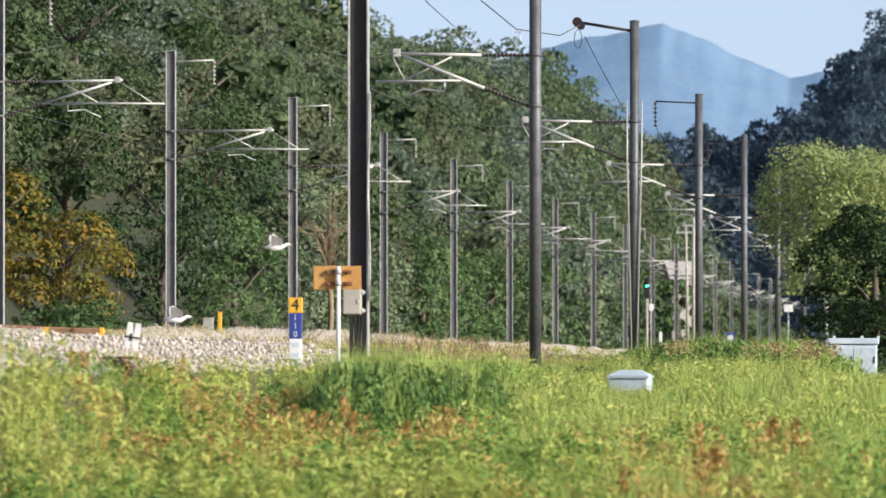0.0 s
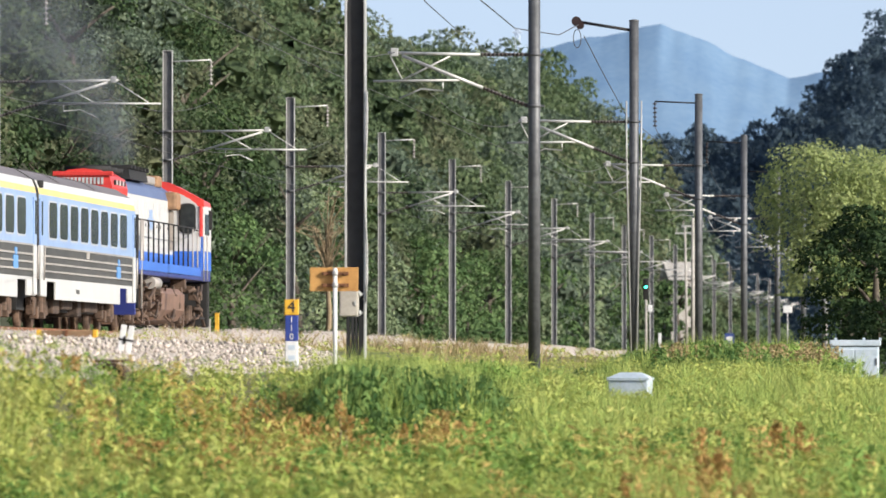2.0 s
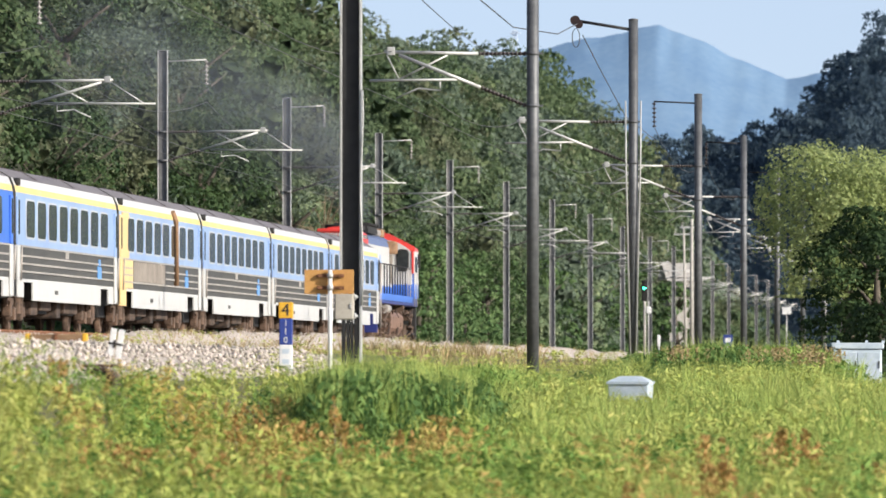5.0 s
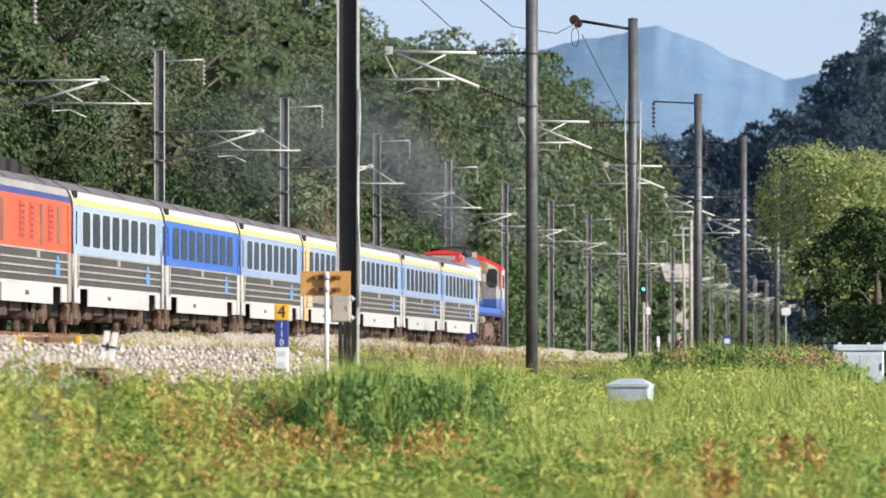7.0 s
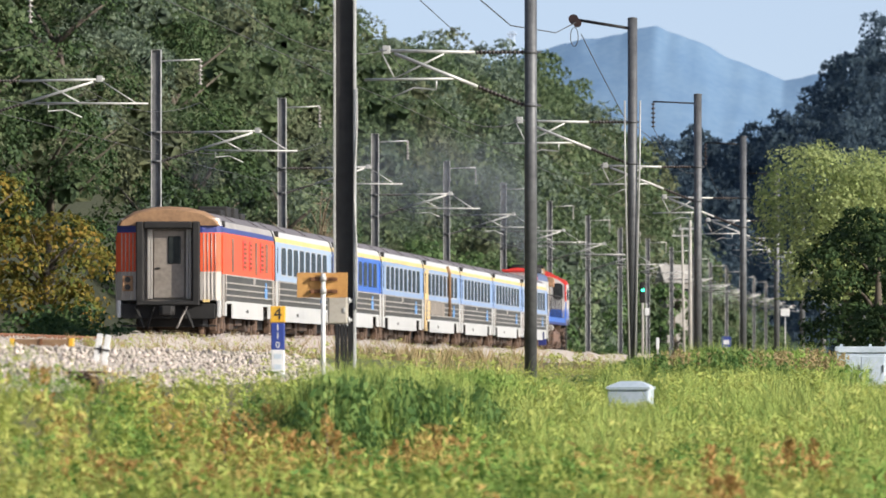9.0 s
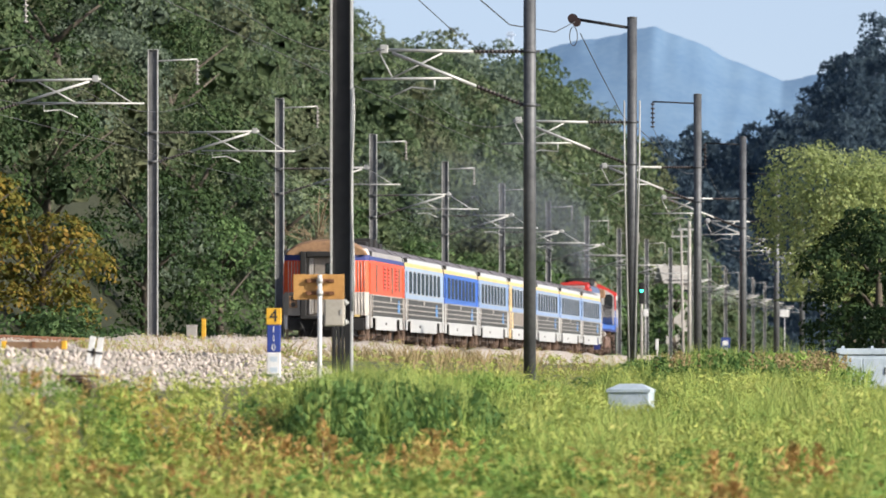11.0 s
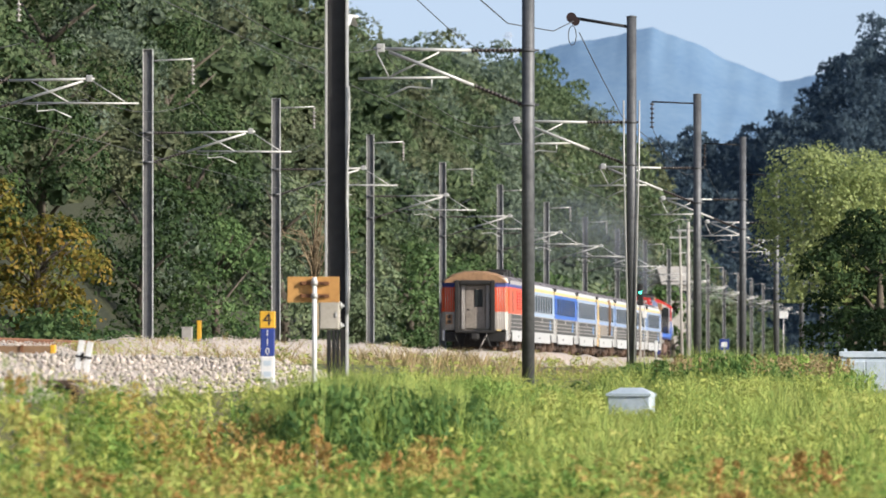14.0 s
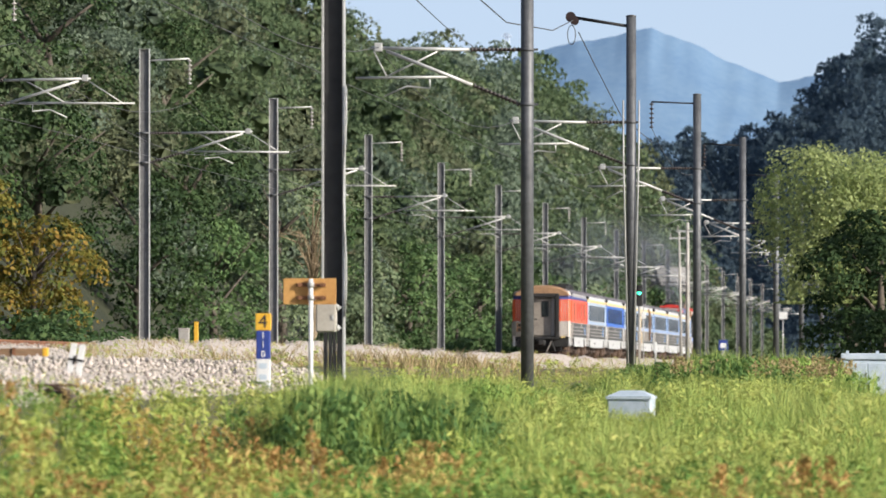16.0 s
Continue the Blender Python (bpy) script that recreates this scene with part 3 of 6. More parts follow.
    for s in (-1, 1):
        part("corner_skirt", box(BM(), s * 1.44 - 0.06, s * 1.44 + 0.06, -0.06, 0.25, 0.66, 1.16, 0.03), M_WHITE, t)
        part("step", box(BM(), s * 1.15 - 0.22, s * 1.15 + 0.22, -0.1, 0.16, 0.40, 0.45, 0.01), M_BLACK, t)


def locomotive():
    t = thing("diesel_locomotive", pose(TRAIN_X, 0, RAIL_Z), "white, blue and red diesel locomotive with a narrow hood", "locomotive")
    hood = [(0.70, 1.80), (0.70, 2.22), (0.70, 3.72), (0.62, 3.98), (0.36, 4.16), (0.0, 4.20)]
    part("hood", shell(BM(), hood, [0, 1, 2, 2, 2], 1.0, 19.0), [M_BLUE, M_WHITE, M_NAVYGREY], t)
    # the red radiator section with its grille, and the dark fan cage behind it
    red = part("radiator", shell(BM(), [(0.76, 3.62), (0.78, 3.80), (0.70, 4.06), (0.40, 4.24), (0.0, 4.28)], [0, 0, 0, 0], 0.9, 5.0), M_RED, t, "red radiator section of the hood")
    for k in range(7):
        part("grille_bar", box(BM(), 0.76, 0.80, 1.5 + k * 0.42, 1.7 + k * 0.42, 3.86, 3.99), M_WHITE if k % 2 else M_BLACK, red)
    for k in range(12):
        part("grille_bar", box(BM(), -0.62 + k * 0.1, -0.56 + k * 0.1, 0.87, 0.9, 3.86, 4.04), M_WHITE, red)
    part("red_rim", box(BM(), -0.8, 0.8, 0.84, 0.95, 4.08, 4.2, 0.02), M_RED, red)
    for y in (2.2, 3.8, 5.4):
        part("roof_fan", tube(BM(), [(0, y, 4.2), (0, y, 4.36)], 0.62, 16), M_BLACK, t)
    cage = part("fan_cage", shell(BM(), [(0.62, 4.14), (0.58, 4.40), (0.3, 4.46), (0.0, 4.47)], [0, 0, 0], 7.2, 12.2), M_BLACK, t, "sooty black exhaust housing")
    for k in range(6):
        part("cage_bar", box(BM(), -0.66, 0.66, 7.3 + k * 0.95, 7.42 + k * 0.95, 4.40, 4.52, 0.02), M_BLACK, cage)
    part("roof_box", box(BM(), -0.5, 0.5, 13.4, 15.6, 4.12, 4.36, 0.06), M_STEEL, t)
    part("roof_box", box(BM(), -0.45, 0.5, 16.2, 17.6, 4.1, 4.42, 0.06), M_TAN, t)
    # walkway and end sheet
    part("underframe", box(BM(), -1.46, 1.46, 0.3, 22.2, 1.50, 1.80, 0.03), M_NAVY, t)
    part("walkway_edge", box(BM(), 1.44, 1.49, 0.3, 18.9, 1.62, 1.86, 0.01), M_BLUE, t)
    # A blue sheet in shadow; navy paint carries that shade.
    part("end_sheet", box(BM(), -1.44, 1.44, 0.25, 0.42, 0.42, 2.0, 0.02), M_NAVY, t, "blue end sheet over the rear steps")
    # cab wider than the hood; its back wall with a rounded window faces rearwards
    cabp = [(1.53, 1.80), (1.53, 2.34), (1.53, 3.62), (1.50, 3.74), (0.62, 4.22), (0.3, 4.28), (0.0, 4.3)]
    cab = part("cab", shell(BM(), cabp, [0, 1, 2, 2, 2, 2], 19.0, 21.6), [M_BLUE, M_WHITE, M_RED], t)
    part("cab_roof_edge", shell(BM(), [(1.58, 3.60), (1.57, 3.78), (0.62, 4.27), (0.3, 4.33), (0.0, 4.35)], [0, 0, 0, 0], 18.72, 19.02), M_RED, cab)
    for s in (-1, 1):
        bm = BM()
        prof = [(0.6, 2.34), (1.47, 2.34), (1.47, 3.50), (1.38, 3.66), (1.2, 3.80), (0.95, 3.94), (0.6, 4.04)]
        f0 = [bm.verts.new((s * x, 18.66, z)) for x, z in prof]
        f1 = [bm.verts.new((s * x, 19.0, z)) for x, z in prof]
        bm.faces.new(f0), bm.faces.new(f1)
        for i in range(len(prof)):
            bm.faces.new((f0[i], f0[i - 1], f1[i - 1], f1[i]))
        bmesh.ops.recalc_face_normals(bm, faces=bm.faces[:])
        part("cab_back", bm, M_WHITE, cab)
        part("cab_back_band", box(BM(), min(s * 0.6, s * 1.5), max(s * 0.6, s * 1.5), 18.65, 19.0, 1.78, 2.335), M_BLUE, cab)
        part("corner_post", box(BM(), s * 1.50 - 0.035, s * 1.50 + 0.035, 18.62, 19.0, 2.75, 3.62, 0.01), M_RED, cab)
        for name, w, h, y, mat in (("window_rubber", 0.24, 0.43, 18.63, M_BLACK), ("oval_window", 0.19, 0.38, 18.61, M_GLASS)):
            bm = box(BM(), s * 1.12 - w, s * 1.12 + w, y, 18.68, 3.26 - h, 3.26 + h)
            es = [e for e in bm.edges if abs(e.verts[0].co.y - e.verts[1].co.y) > 0.01]
            bmesh.ops.bevel(bm, geom=es, offset=w * 0.7, segments=4, affect="EDGES", profile=0.5)
            part(name, bm, mat, cab, "dark rounded cab window" if mat is M_GLASS else "")
        part("mirror", box(BM(), s * 1.68 - 0.05, s * 1.68 + 0.05, 19.7, 19.76, 2.95, 3.5, 0.01), M_BLACK, cab)
        for x in (1.58, 1.68):
            part("grab_rail", tube(BM(), [(s * x, 18.7, 1.5), (s * (x - 0.02), 18.9, 2.75)], 0.02, 6), M_STEEL, cab)
    part("side_window", box(BM(), 1.51, 1.545, 19.6, 20.9, 2.8, 3.4, 0.03), M_GLASS, cab)
    part("short_nose", box(BM(), -1.45, 1.45, 21.6, 22.5, 1.80, 3.0, 0.12), M_BLUE, t)
    # hood doors, emblem, intake and the doorway beside the cab
    for k in range(10):
        d = part("hood_door", box(BM(), 0.695, 0.718, 6.6 + k * 1.06, 7.5 + k * 1.06, 2.38, 3.6, 0.008), M_WHITE, t)
        part("latch", box(BM(), 0.718, 0.735, 7.3 + k * 1.06, 7.38 + k * 1.06, 2.9, 3.0), M_GREY, d)
    part("emblem", box(BM(), 0.72, 0.73, 11.2, 12.8, 2.85, 3.15), M_MIDBLUE, t, "pale blue emblem patch")
    part("emblem", box(BM(), 0.72, 0.73, 11.6, 12.4, 3.15, 3.38), M_MIDBLUE, t)
    part("intake_box", box(BM(), 0.5, 0.95, 17.2, 18.5, 3.48, 3.98, 0.08), M_TAN, t, "sooty tan intake box")
    part("doorway", box(BM(), 0.69, 0.74, 17.4, 18.6, 2.36, 3.46), M_DOORGREY, t)
    # pipes, brake rigging and boxes hung below the walkway
    rng = random.Random(4)
    for k in range(44):
        y, z = rng.uniform(1.2, 20.5), rng.uniform(0.3, 1.35)
        if k % 3:
            part("pipe", tube(BM(), [(1.22 + rng.uniform(0, 0.2), y, z), (1.3 + rng.uniform(0, 0.14), y + rng.uniform(0.2, 0.7), z + rng.uniform(-0.15, 0.15)), (1.25 + rng.uniform(0, 0.18), y + rng.uniform(0.7, 1.4), z + rng.uniform(-0.3, 0.3))], rng.uniform(0.022, 0.055), 6), M_BOGIE, t)
        else:
            part("gear_box", box(BM(), 1.0, 1.25 + rng.uniform(0, 0.18), y, y + rng.uniform(0.2, 0.5), z, z + rng.uniform(0.12, 0.35), 0.02), M_BOGIE, t)
    # walkway railings
    for s in (-1, 1):
        part("handrail", tube(BM(), [(s * 1.45, 0.6, 2.95), (s * 1.45, 16.4, 2.95), (s * 1.45, 18.5, 2.90)], 0.022, 6), M_BLACK, t)
        for k in range(13):
            part("rail_post", tube(BM(), [(s * 1.45, 0.9 + k * 1.44, 1.6), (s * 1.45, 0.9 + k * 1.44, 2.95)], 0.024, 6), M_STEEL if k in (1, 11, 12) else M_BLACK, t)
        part("end_post", tube(BM(), [(s * 1.47, 0.4, 0.6), (s * 1.47, 0.4, 3.05)], 0.05, 6), M_BLACK, t)
        part("end_post", tube(BM(), [(s * 1.47, 1.6, 0.6), (s * 1.47, 1.6, 2.95)], 0.035, 6), M_STEEL, t)
        part("air_reservoir", tube(BM(), [(s * 1.3, 5.6, 1.32), (s * 1.3, 7.6, 1.32)], 0.17, 12), M_STEEL, t)
        part("step_ladder", box(BM(), s * 1.42 - 0.05, s * 1.42 + 0.05, 18.9, 20.2, 0.42, 0.48, 0.01), M_BLACK, t)
    bm = shell(BM(), [(0.6, 0.22), (1.2, 0.34), (1.40, 0.62), (1.42, 1.05), (1.28, 1.22), (0.0, 1.26)], [0, 0, 0, 0, 0], 7.8, 14.6)
    part("fuel_tank", bm, M_TANK, t, "brown dusty fuel tank")
    for y in (3.8, 18.2):
        bogie(t, y, 3, 0.5)
    part("snow_plough", box(BM(), -1.4, 1.4, 22.2, 22.5, 0.2, 1.5, 0.05), M_BLACK, t)
    part("rear_coupler", tube(BM(), [(0, -0.5, 0.88), (0, 0.5, 0.88)], 0.1, 8), M_BLACK, t)
    return t


TRAIN = []
PITCH = 23.775                       # from coach to coach
power = coach("vermilion and grey generator car with a tan rounded end", M_ORANGE, power=True, L=18.55)
rear_end(power)
TRAIN.append((power, 4.5))
pale = coach("pale blue and white passenger coach with a yellow stripe", M_SKYBLUE)
soft = coach("soft blue and white passenger coach with a yellow stripe", M_MIDBLUE)
TRAIN.append((pale, 23.5))
TRAIN.append((coach("strong blue and white passenger coach with a yellow stripe", M_BLUE), 23.5 + PITCH))
TRAIN.append((soft, 23.5 + 2 * PITCH))
TRAIN.append((coach("blue passenger coach with a cream end and faded panels", M_MIDBLUE, cream_end=True), 23.5 + 3 * PITCH))
for k in (4, 5, 6):
    TRAIN.append((copy_thing(soft, pose(TRAIN_X, 0, RAIL_Z)), 23.5 + k * PITCH))
TRAIN.append((locomotive(), 23.5 + 7 * PITCH))


# ---- foliage ----
def leaf_mat(name, a, b, vary=0.35, trans=0.25, scale=0.35, fine=2.5, spec=0.25):
    return surface(name, a, b, scale, 0.75, fine=fine, bump=0, vary=vary, island=True, trans=trans, spec=spec)


M_LEAF_HILL = leaf_mat("hill_foliage", (0.068, 0.112, 0.054, 1), (0.15, 0.20, 0.094, 1), 0.25, 0.38, 0.22, 0.9)
M_LEAF_DARK = leaf_mat("dark_foliage", (0.045, 0.09, 0.032, 1), (0.10, 0.165, 0.055, 1), 0.3, 0.3)
# Dark green leaves with the trees' shade put into the colour.
M_LEAF_SHADED = leaf_mat("shade_darkened_foliage", (0.016, 0.038, 0.012, 1), (0.052, 0.092, 0.028, 1), 0.3, 0.15)
M_LEAF_FRESH = leaf_mat("fresh_foliage", (0.07, 0.135, 0.045, 1), (0.135, 0.21, 0.078, 1), 0.25)
M_LEAF_GREY = leaf_mat("greyish_foliage", (0.12, 0.17, 0.09, 1), (0.21, 0.26, 0.14, 1), 0.25)
M_LEAF_AUTUMN = leaf_mat("autumn_foliage", (0.06, 0.105, 0.02, 1), (0.29, 0.19, 0.03, 1), 0.4, 0.25, 0.8)
M_LEAF_WILLOW = leaf_mat("willow_foliage", (0.29, 0.36, 0.13, 1), (0.45, 0.50, 0.23, 1), 0.14, 0.45)
# Blue of the distance haze is put into this leaf colour.
M_LEAF_HAZED = leaf_mat("haze_blue_foliage", (0.068, 0.105, 0.14, 1), (0.11, 0.155, 0.18, 1), 0.08, 0.5, 0.10, 0.5, 0.0)
M_LEAF_OLIVE = leaf_mat("olive_hill_foliage", (0.086, 0.112, 0.060, 1), (0.178, 0.20, 0.11, 1), 0.25, 0.38, 0.22, 0.9)
# Paler and bluer leaves: slope haze is painted into the colour.
M_LEAF_PALE = leaf_mat("haze_pale_foliage", (0.095, 0.138, 0.095, 1), (0.19, 0.24, 0.165, 1), 0.25, 0.38, 0.22, 0.9)
M_BARK = surface("bark", (0.05, 0.04, 0.03, 1), (0.13, 0.11, 0.085, 1), 2.0, 0.9, fine=12, bump=0.4)
M_TWIG = surface("dry_branches", (0.20, 0.15, 0.09, 1), (0.34, 0.26, 0.16, 1), 2.0, 0.9)

RNG = np.random.default_rng(7)


def leaves(centres, normals, size, rng, aspect=0.6, jitter=0.7):
    """Leaf-shaped quads (a folded lozenge) at centres, roughly facing along normals."""
    n = len(centres)
    nn = normals + jitter * rng.normal(size=(n, 3))
    nn /= np.linalg.norm(nn, axis=1, keepdims=True) + 1e-9
    a = np.cross(nn, rng.normal(size=(n, 3)))
    a /= np.linalg.norm(a, axis=1, keepdims=True) + 1e-9
    b = np.cross(nn, a)
    s = (size * rng.uniform(0.6, 1.3, n))[:, None]
    v = np.stack([centres - a * s, centres - b * s * aspect + nn * s * 0.15, centres + a * s, centres + b * s * aspect + nn * s * 0.15], 1).reshape(-1, 3)
    return v, np.arange(4 * n).reshape(-1, 4)


def crown_cloud(rng, n, radius, height, clumps, low=0.15, droop=0.0, spread=1.0):
    """Points and outward directions over the outside of many uneven clumps that make a crown, and the clumps; the base is at z = 0."""
    k = clumps
    u = (np.arange(k) + rng.uniform(0, 1, k)) / k
    th = rng.uniform(0, math.tau, k)
    zc = height * (low + (0.92 - low) * u)
    prof = np.sqrt(np.clip(1 - ((zc / height - 0.45) / 0.58) ** 2, 0.05, 1))
    rr = radius * prof * rng.uniform(0.35, 0.85, k) * spread
    c = np.stack([rr * np.cos(th), rr * np.sin(th), zc], 1)
    cr = radius * rng.uniform(0.24, 0.46, k)
    ps, ds, got = [], [], 0
    while got < n:
        m = n
        pick = rng.choice(k, m, p=cr ** 2 / (cr ** 2).sum())
        d = rng.normal(size=(m, 3))
        d /= np.linalg.norm(d, axis=1, keepdims=True)
        d[:, 2] = np.where(d[:, 2] < -0.35, -d[:, 2], d[:, 2])
        lump = 1 + 0.13 * np.sin(5.1 * d[:, 0] + pick) * np.sin(4.7 * d[:, 1] + 2 * pick) + 0.09 * np.sin(11 * d[:, 2] + 3 * pick)
        p = c[pick] + d * (cr[pick] * lump * rng.uniform(0.80, 1.06, m))[:, None] * np.array([1, 1, 0.85])
        inside = (((p[:, None] - c[None]) / [1, 1, 0.85]) ** 2).sum(2) < (0.74 * cr[None]) ** 2
        keep = ~inside.any(1)
        p, d, pick = p[keep], d[keep], pick[keep]
        p[:, 2] -= droop * rng.uniform(0, 1, len(p)) ** 2 * cr[pick] * 1.5
        p[:, 2] = np.maximum(p[:, 2], 0.02)
        ps.append(p), ds.append(d)
        got += len(p)
    return np.concatenate(ps)[:n], np.concatenate(ds)[:n] + np.array([0, 0, 0.2]), c, cr


PHI = (1 + 5 ** 0.5) / 2
ICO_V = np.array([(s * a, s2 * b, 0) for s in (-1, 1) for s2 in (-1, 1) for a, b in ((1, PHI),)]) / math.hypot(1, PHI)
ICO_V = np.concatenate([ICO_V, ICO_V[:, [2, 0, 1]], ICO_V[:, [1, 2, 0]]])
ICO_F = np.array([f for f in ((i, j, k) for i in range(12) for j in range(i) for k in range(j)) if all(np.linalg.norm(ICO_V[f[q]] - ICO_V[f[q - 1]]) < 1.1 for q in range(3))])


def crown_arrays(seed, n, radius, height, clumps, leaf, tri=False, jitter=0.45, cores=True, **kw):
    """Leaves over the clumps; the triangular kind, for woods, has a leafy core in each clump too."""
    rng = np.random.default_rng(seed)
    p, d, c, cr = crown_cloud(rng, n, radius, height, clumps, **kw)
    v, f = leaves(p, d, leaf, rng, 0.6, jitter)
    if tri:
        q = v.reshape(-1, 4, 3)
        m, a, b = (q[:, 0] + q[:, 2]) / 2, (q[:, 2] - q[:, 0]) / 2, (q[:, 3] - q[:, 1]) / 1.2
        v = np.stack([m - a, m + 0.5 * a + 0.75 * b, m + 0.5 * a - 0.75 * b], 1).reshape(-1, 3)
        f = np.arange(len(v)).reshape(-1, 3)
        if not cores:
            return v, f
        core = (c[:, None] + ICO_V[None] * (cr[:, None, None] * rng.uniform(0.4, 0.58, (len(c), 12, 1))) * [1, 1, 0.85])
        core[:, :, 2] = np.maximum(core[:, :, 2], 0.0)
        cf = (ICO_F[None] + 12 * np.arange(len(c))[:, None, None]).reshape(-1, 3)
        f = np.concatenate([f, cf + len(v)])
        v = np.concatenate([v, core.reshape(-1, 3)])
    return v, f


def trunk_mesh(bm, rng, height, r, limbs, reach):
    pts = [(0.12 * math.sin(k * 1.3), 0.1 * math.cos(k * 0.9) - 0.1, height * k / 5 - 0.2) for k in range(6)]
    tube(bm, pts, 0, 8, radii=[r * (1.25 - 0.19 * k) for k in range(6)])
    for i in range(limbs):
        a, z = rng.uniform(0, math.tau), height * rng.uniform(0.35, 0.95)
        e = reach * rng.uniform(0.5, 0.9)
        q = [(0, 0, z), (0.4 * e * math.cos(a), 0.4 * e * math.sin(a), z + 0.35 * e), (e * math.cos(a), e * math.sin(a), z + 0.8 * e)]
        tube(bm, q, 0, 5, radii=[r * 0.45, r * 0.28, r * 0.08])
    return bm


def tree(name, label, m, seed, n, radius, height, clumps, leaf, mat, low=0.15, droop=0.0, lift=0.0, group=""):
    t = thing(name, m, label, "bush" if "bush" in name else "tree", group)
    rng = np.random.default_rng(seed)
    part("trunk", trunk_mesh(BM(), rng, height * 0.75, 0.035 * height, 7, radius), M_BARK, t)
    v, f = crown_arrays(seed, n, radius, height - lift, clumps, leaf, jitter=0.75 if droop else 0.5, low=low, droop=droop)
    v[:, 2] += lift
    part("crown", mesh_of("crown", v, f, mat), None, t)
    return t


def at(px, y):
    """World x at the distance y along a bearing, given on the image plane."""
    return (px - 1765) / FOCAL * y


def edge_trees():
    """The trees and bushes along the foot of the hill, each a thing of its own."""
    G = "trees along the railway"
    spec = [  # x, y, radius, height, material, words
        (-36.5, 312, 2.6, 5.2, M_LEAF_AUTUMN, "bush turning yellow and orange at the wood's edge"),
        (-35.0, 326, 2.6, 4.8, M_LEAF_AUTUMN, "bush turning yellow and orange at the wood's edge"),
        (-37.0, 345, 3.4, 6.8, M_LEAF_SHADED, "dense dark green broadleaf tree beside the railway"),
        (-39.5, 338, 3.4, 9.0, M_LEAF_SHADED, "dense dark green broadleaf tree beside the railway"),
        (-39.5, 372, 3.6, 9.5, M_LEAF_SHADED, "dense dark green broadleaf tree beside the railway"),
        (-39.0, 418, 3.4, 9.0, M_LEAF_SHADED, "dense dark green broadleaf tree beside the railway"),
        (-34.5, 362, 3.2, 7.0, M_LEAF_SHADED, "dense dark green broadleaf tree beside the railway"),
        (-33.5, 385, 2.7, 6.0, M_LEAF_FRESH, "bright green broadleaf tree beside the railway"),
        (-36.0, 400, 3.4, 8.0, M_LEAF_SHADED, "dense dark green broadleaf tree beside the railway"),
        (-34.0, 425, 3.0, 8.0, M_LEAF_GREY, "grey-green broadleaf tree beside the railway"),
        (-32.6, 445, 2.0, 3.6, M_LEAF_GREY, "low grey-green bush beside the railway"),
        (-35.0, 455, 3.0, 7.2, M_LEAF_DARK, "dense dark green broadleaf tree beside the railway"),
        (-33.8, 480, 2.8, 6.2, M_LEAF_GREY, "grey-green broadleaf tree beside the railway"),
        (-33.6, 510, 2.9, 6.6, M_LEAF_FRESH, "bright green broadleaf tree beside the railway"),
        (-34.6, 535, 3.2, 8.2, M_LEAF_FRESH, "bright green broadleaf tree beside the railway"),
        (-33.8, 560, 2.8, 6.5, M_LEAF_FRESH, "bright green broadleaf tree beside the railway"),
        (-34.0, 590, 3.0, 7.5, M_LEAF_DARK, "dense dark green broadleaf tree beside the railway"),
        (-33.8, 625, 2.8, 5.2, M_LEAF_GREY, "grey-green broadleaf tree beside the railway"),
        (-34.0, 660, 3.2, 7.5, M_LEAF_DARK, "dense dark green broadleaf tree beside the railway"),
        (-33.6, 700, 3.0, 7.0, M_LEAF_GREY, "grey-green broadleaf tree beside the railway"),
        (-34.0, 745, 3.2, 8.0, M_LEAF_FRESH, "bright green broadleaf tree beside the railway"),
        (-34.0, 795, 3.4, 8.6, M_LEAF_DARK, "dense dark green broadleaf tree beside the railway"),
        (-33.6, 850, 3.2, 8.0, M_LEAF_GREY, "grey-green broadleaf tree beside the railway"),
        (-33.8, 905, 3.4, 9.0, M_LEAF_FRESH, "bright green broadleaf tree beside the railway"),
    ]
    for i, (x, y, r, h, mat, words) in enumerate(spec):
        n = 5200 if y < 480 else 3000 if y < 650 else 1600
        leaf = 0.105 if y < 480 else 0.15 if y < 650 else 0.24
        tree("bush" if "bush" in words else "broadleaf_tree", words, pose(x, y, base_z(x, y), 0, 0, 37 * i), 40 + i, n, r, h, 26, leaf, mat, low=0.06, group=G)
    # low scrub along the line, too tangled to count
    vs, fs, off = [], [], 0
    rng = np.random.default_rng(5)
    for i in range(330):
        y = 285 + 660 * rng.uniform() ** 1.3
        x = -29.6 - rng.uniform(0, 3.0)
        v, f = crown_arrays(900 + i % 9, 260 if y < 500 else 120, 1.0, 1.5, 9, 0.095 if y < 500 else 0.16, low=0.0)
        s = rng.uniform(0.6, 1.35)
        vs.append(v * [s, s, s * rng.uniform(0.5, 1.1)] + [x, y, base_z(x, y) - 0.05])
        fs.append(f + off)
        off += len(v)
    me = mesh_of("undergrowth", np.concatenate(vs), np.concatenate(fs), M_LEAF_DARK)
    tagged(part("undergrowth", me, None), "tangled green undergrowth along the wood's edge", "undergrowth", kind="stuff")


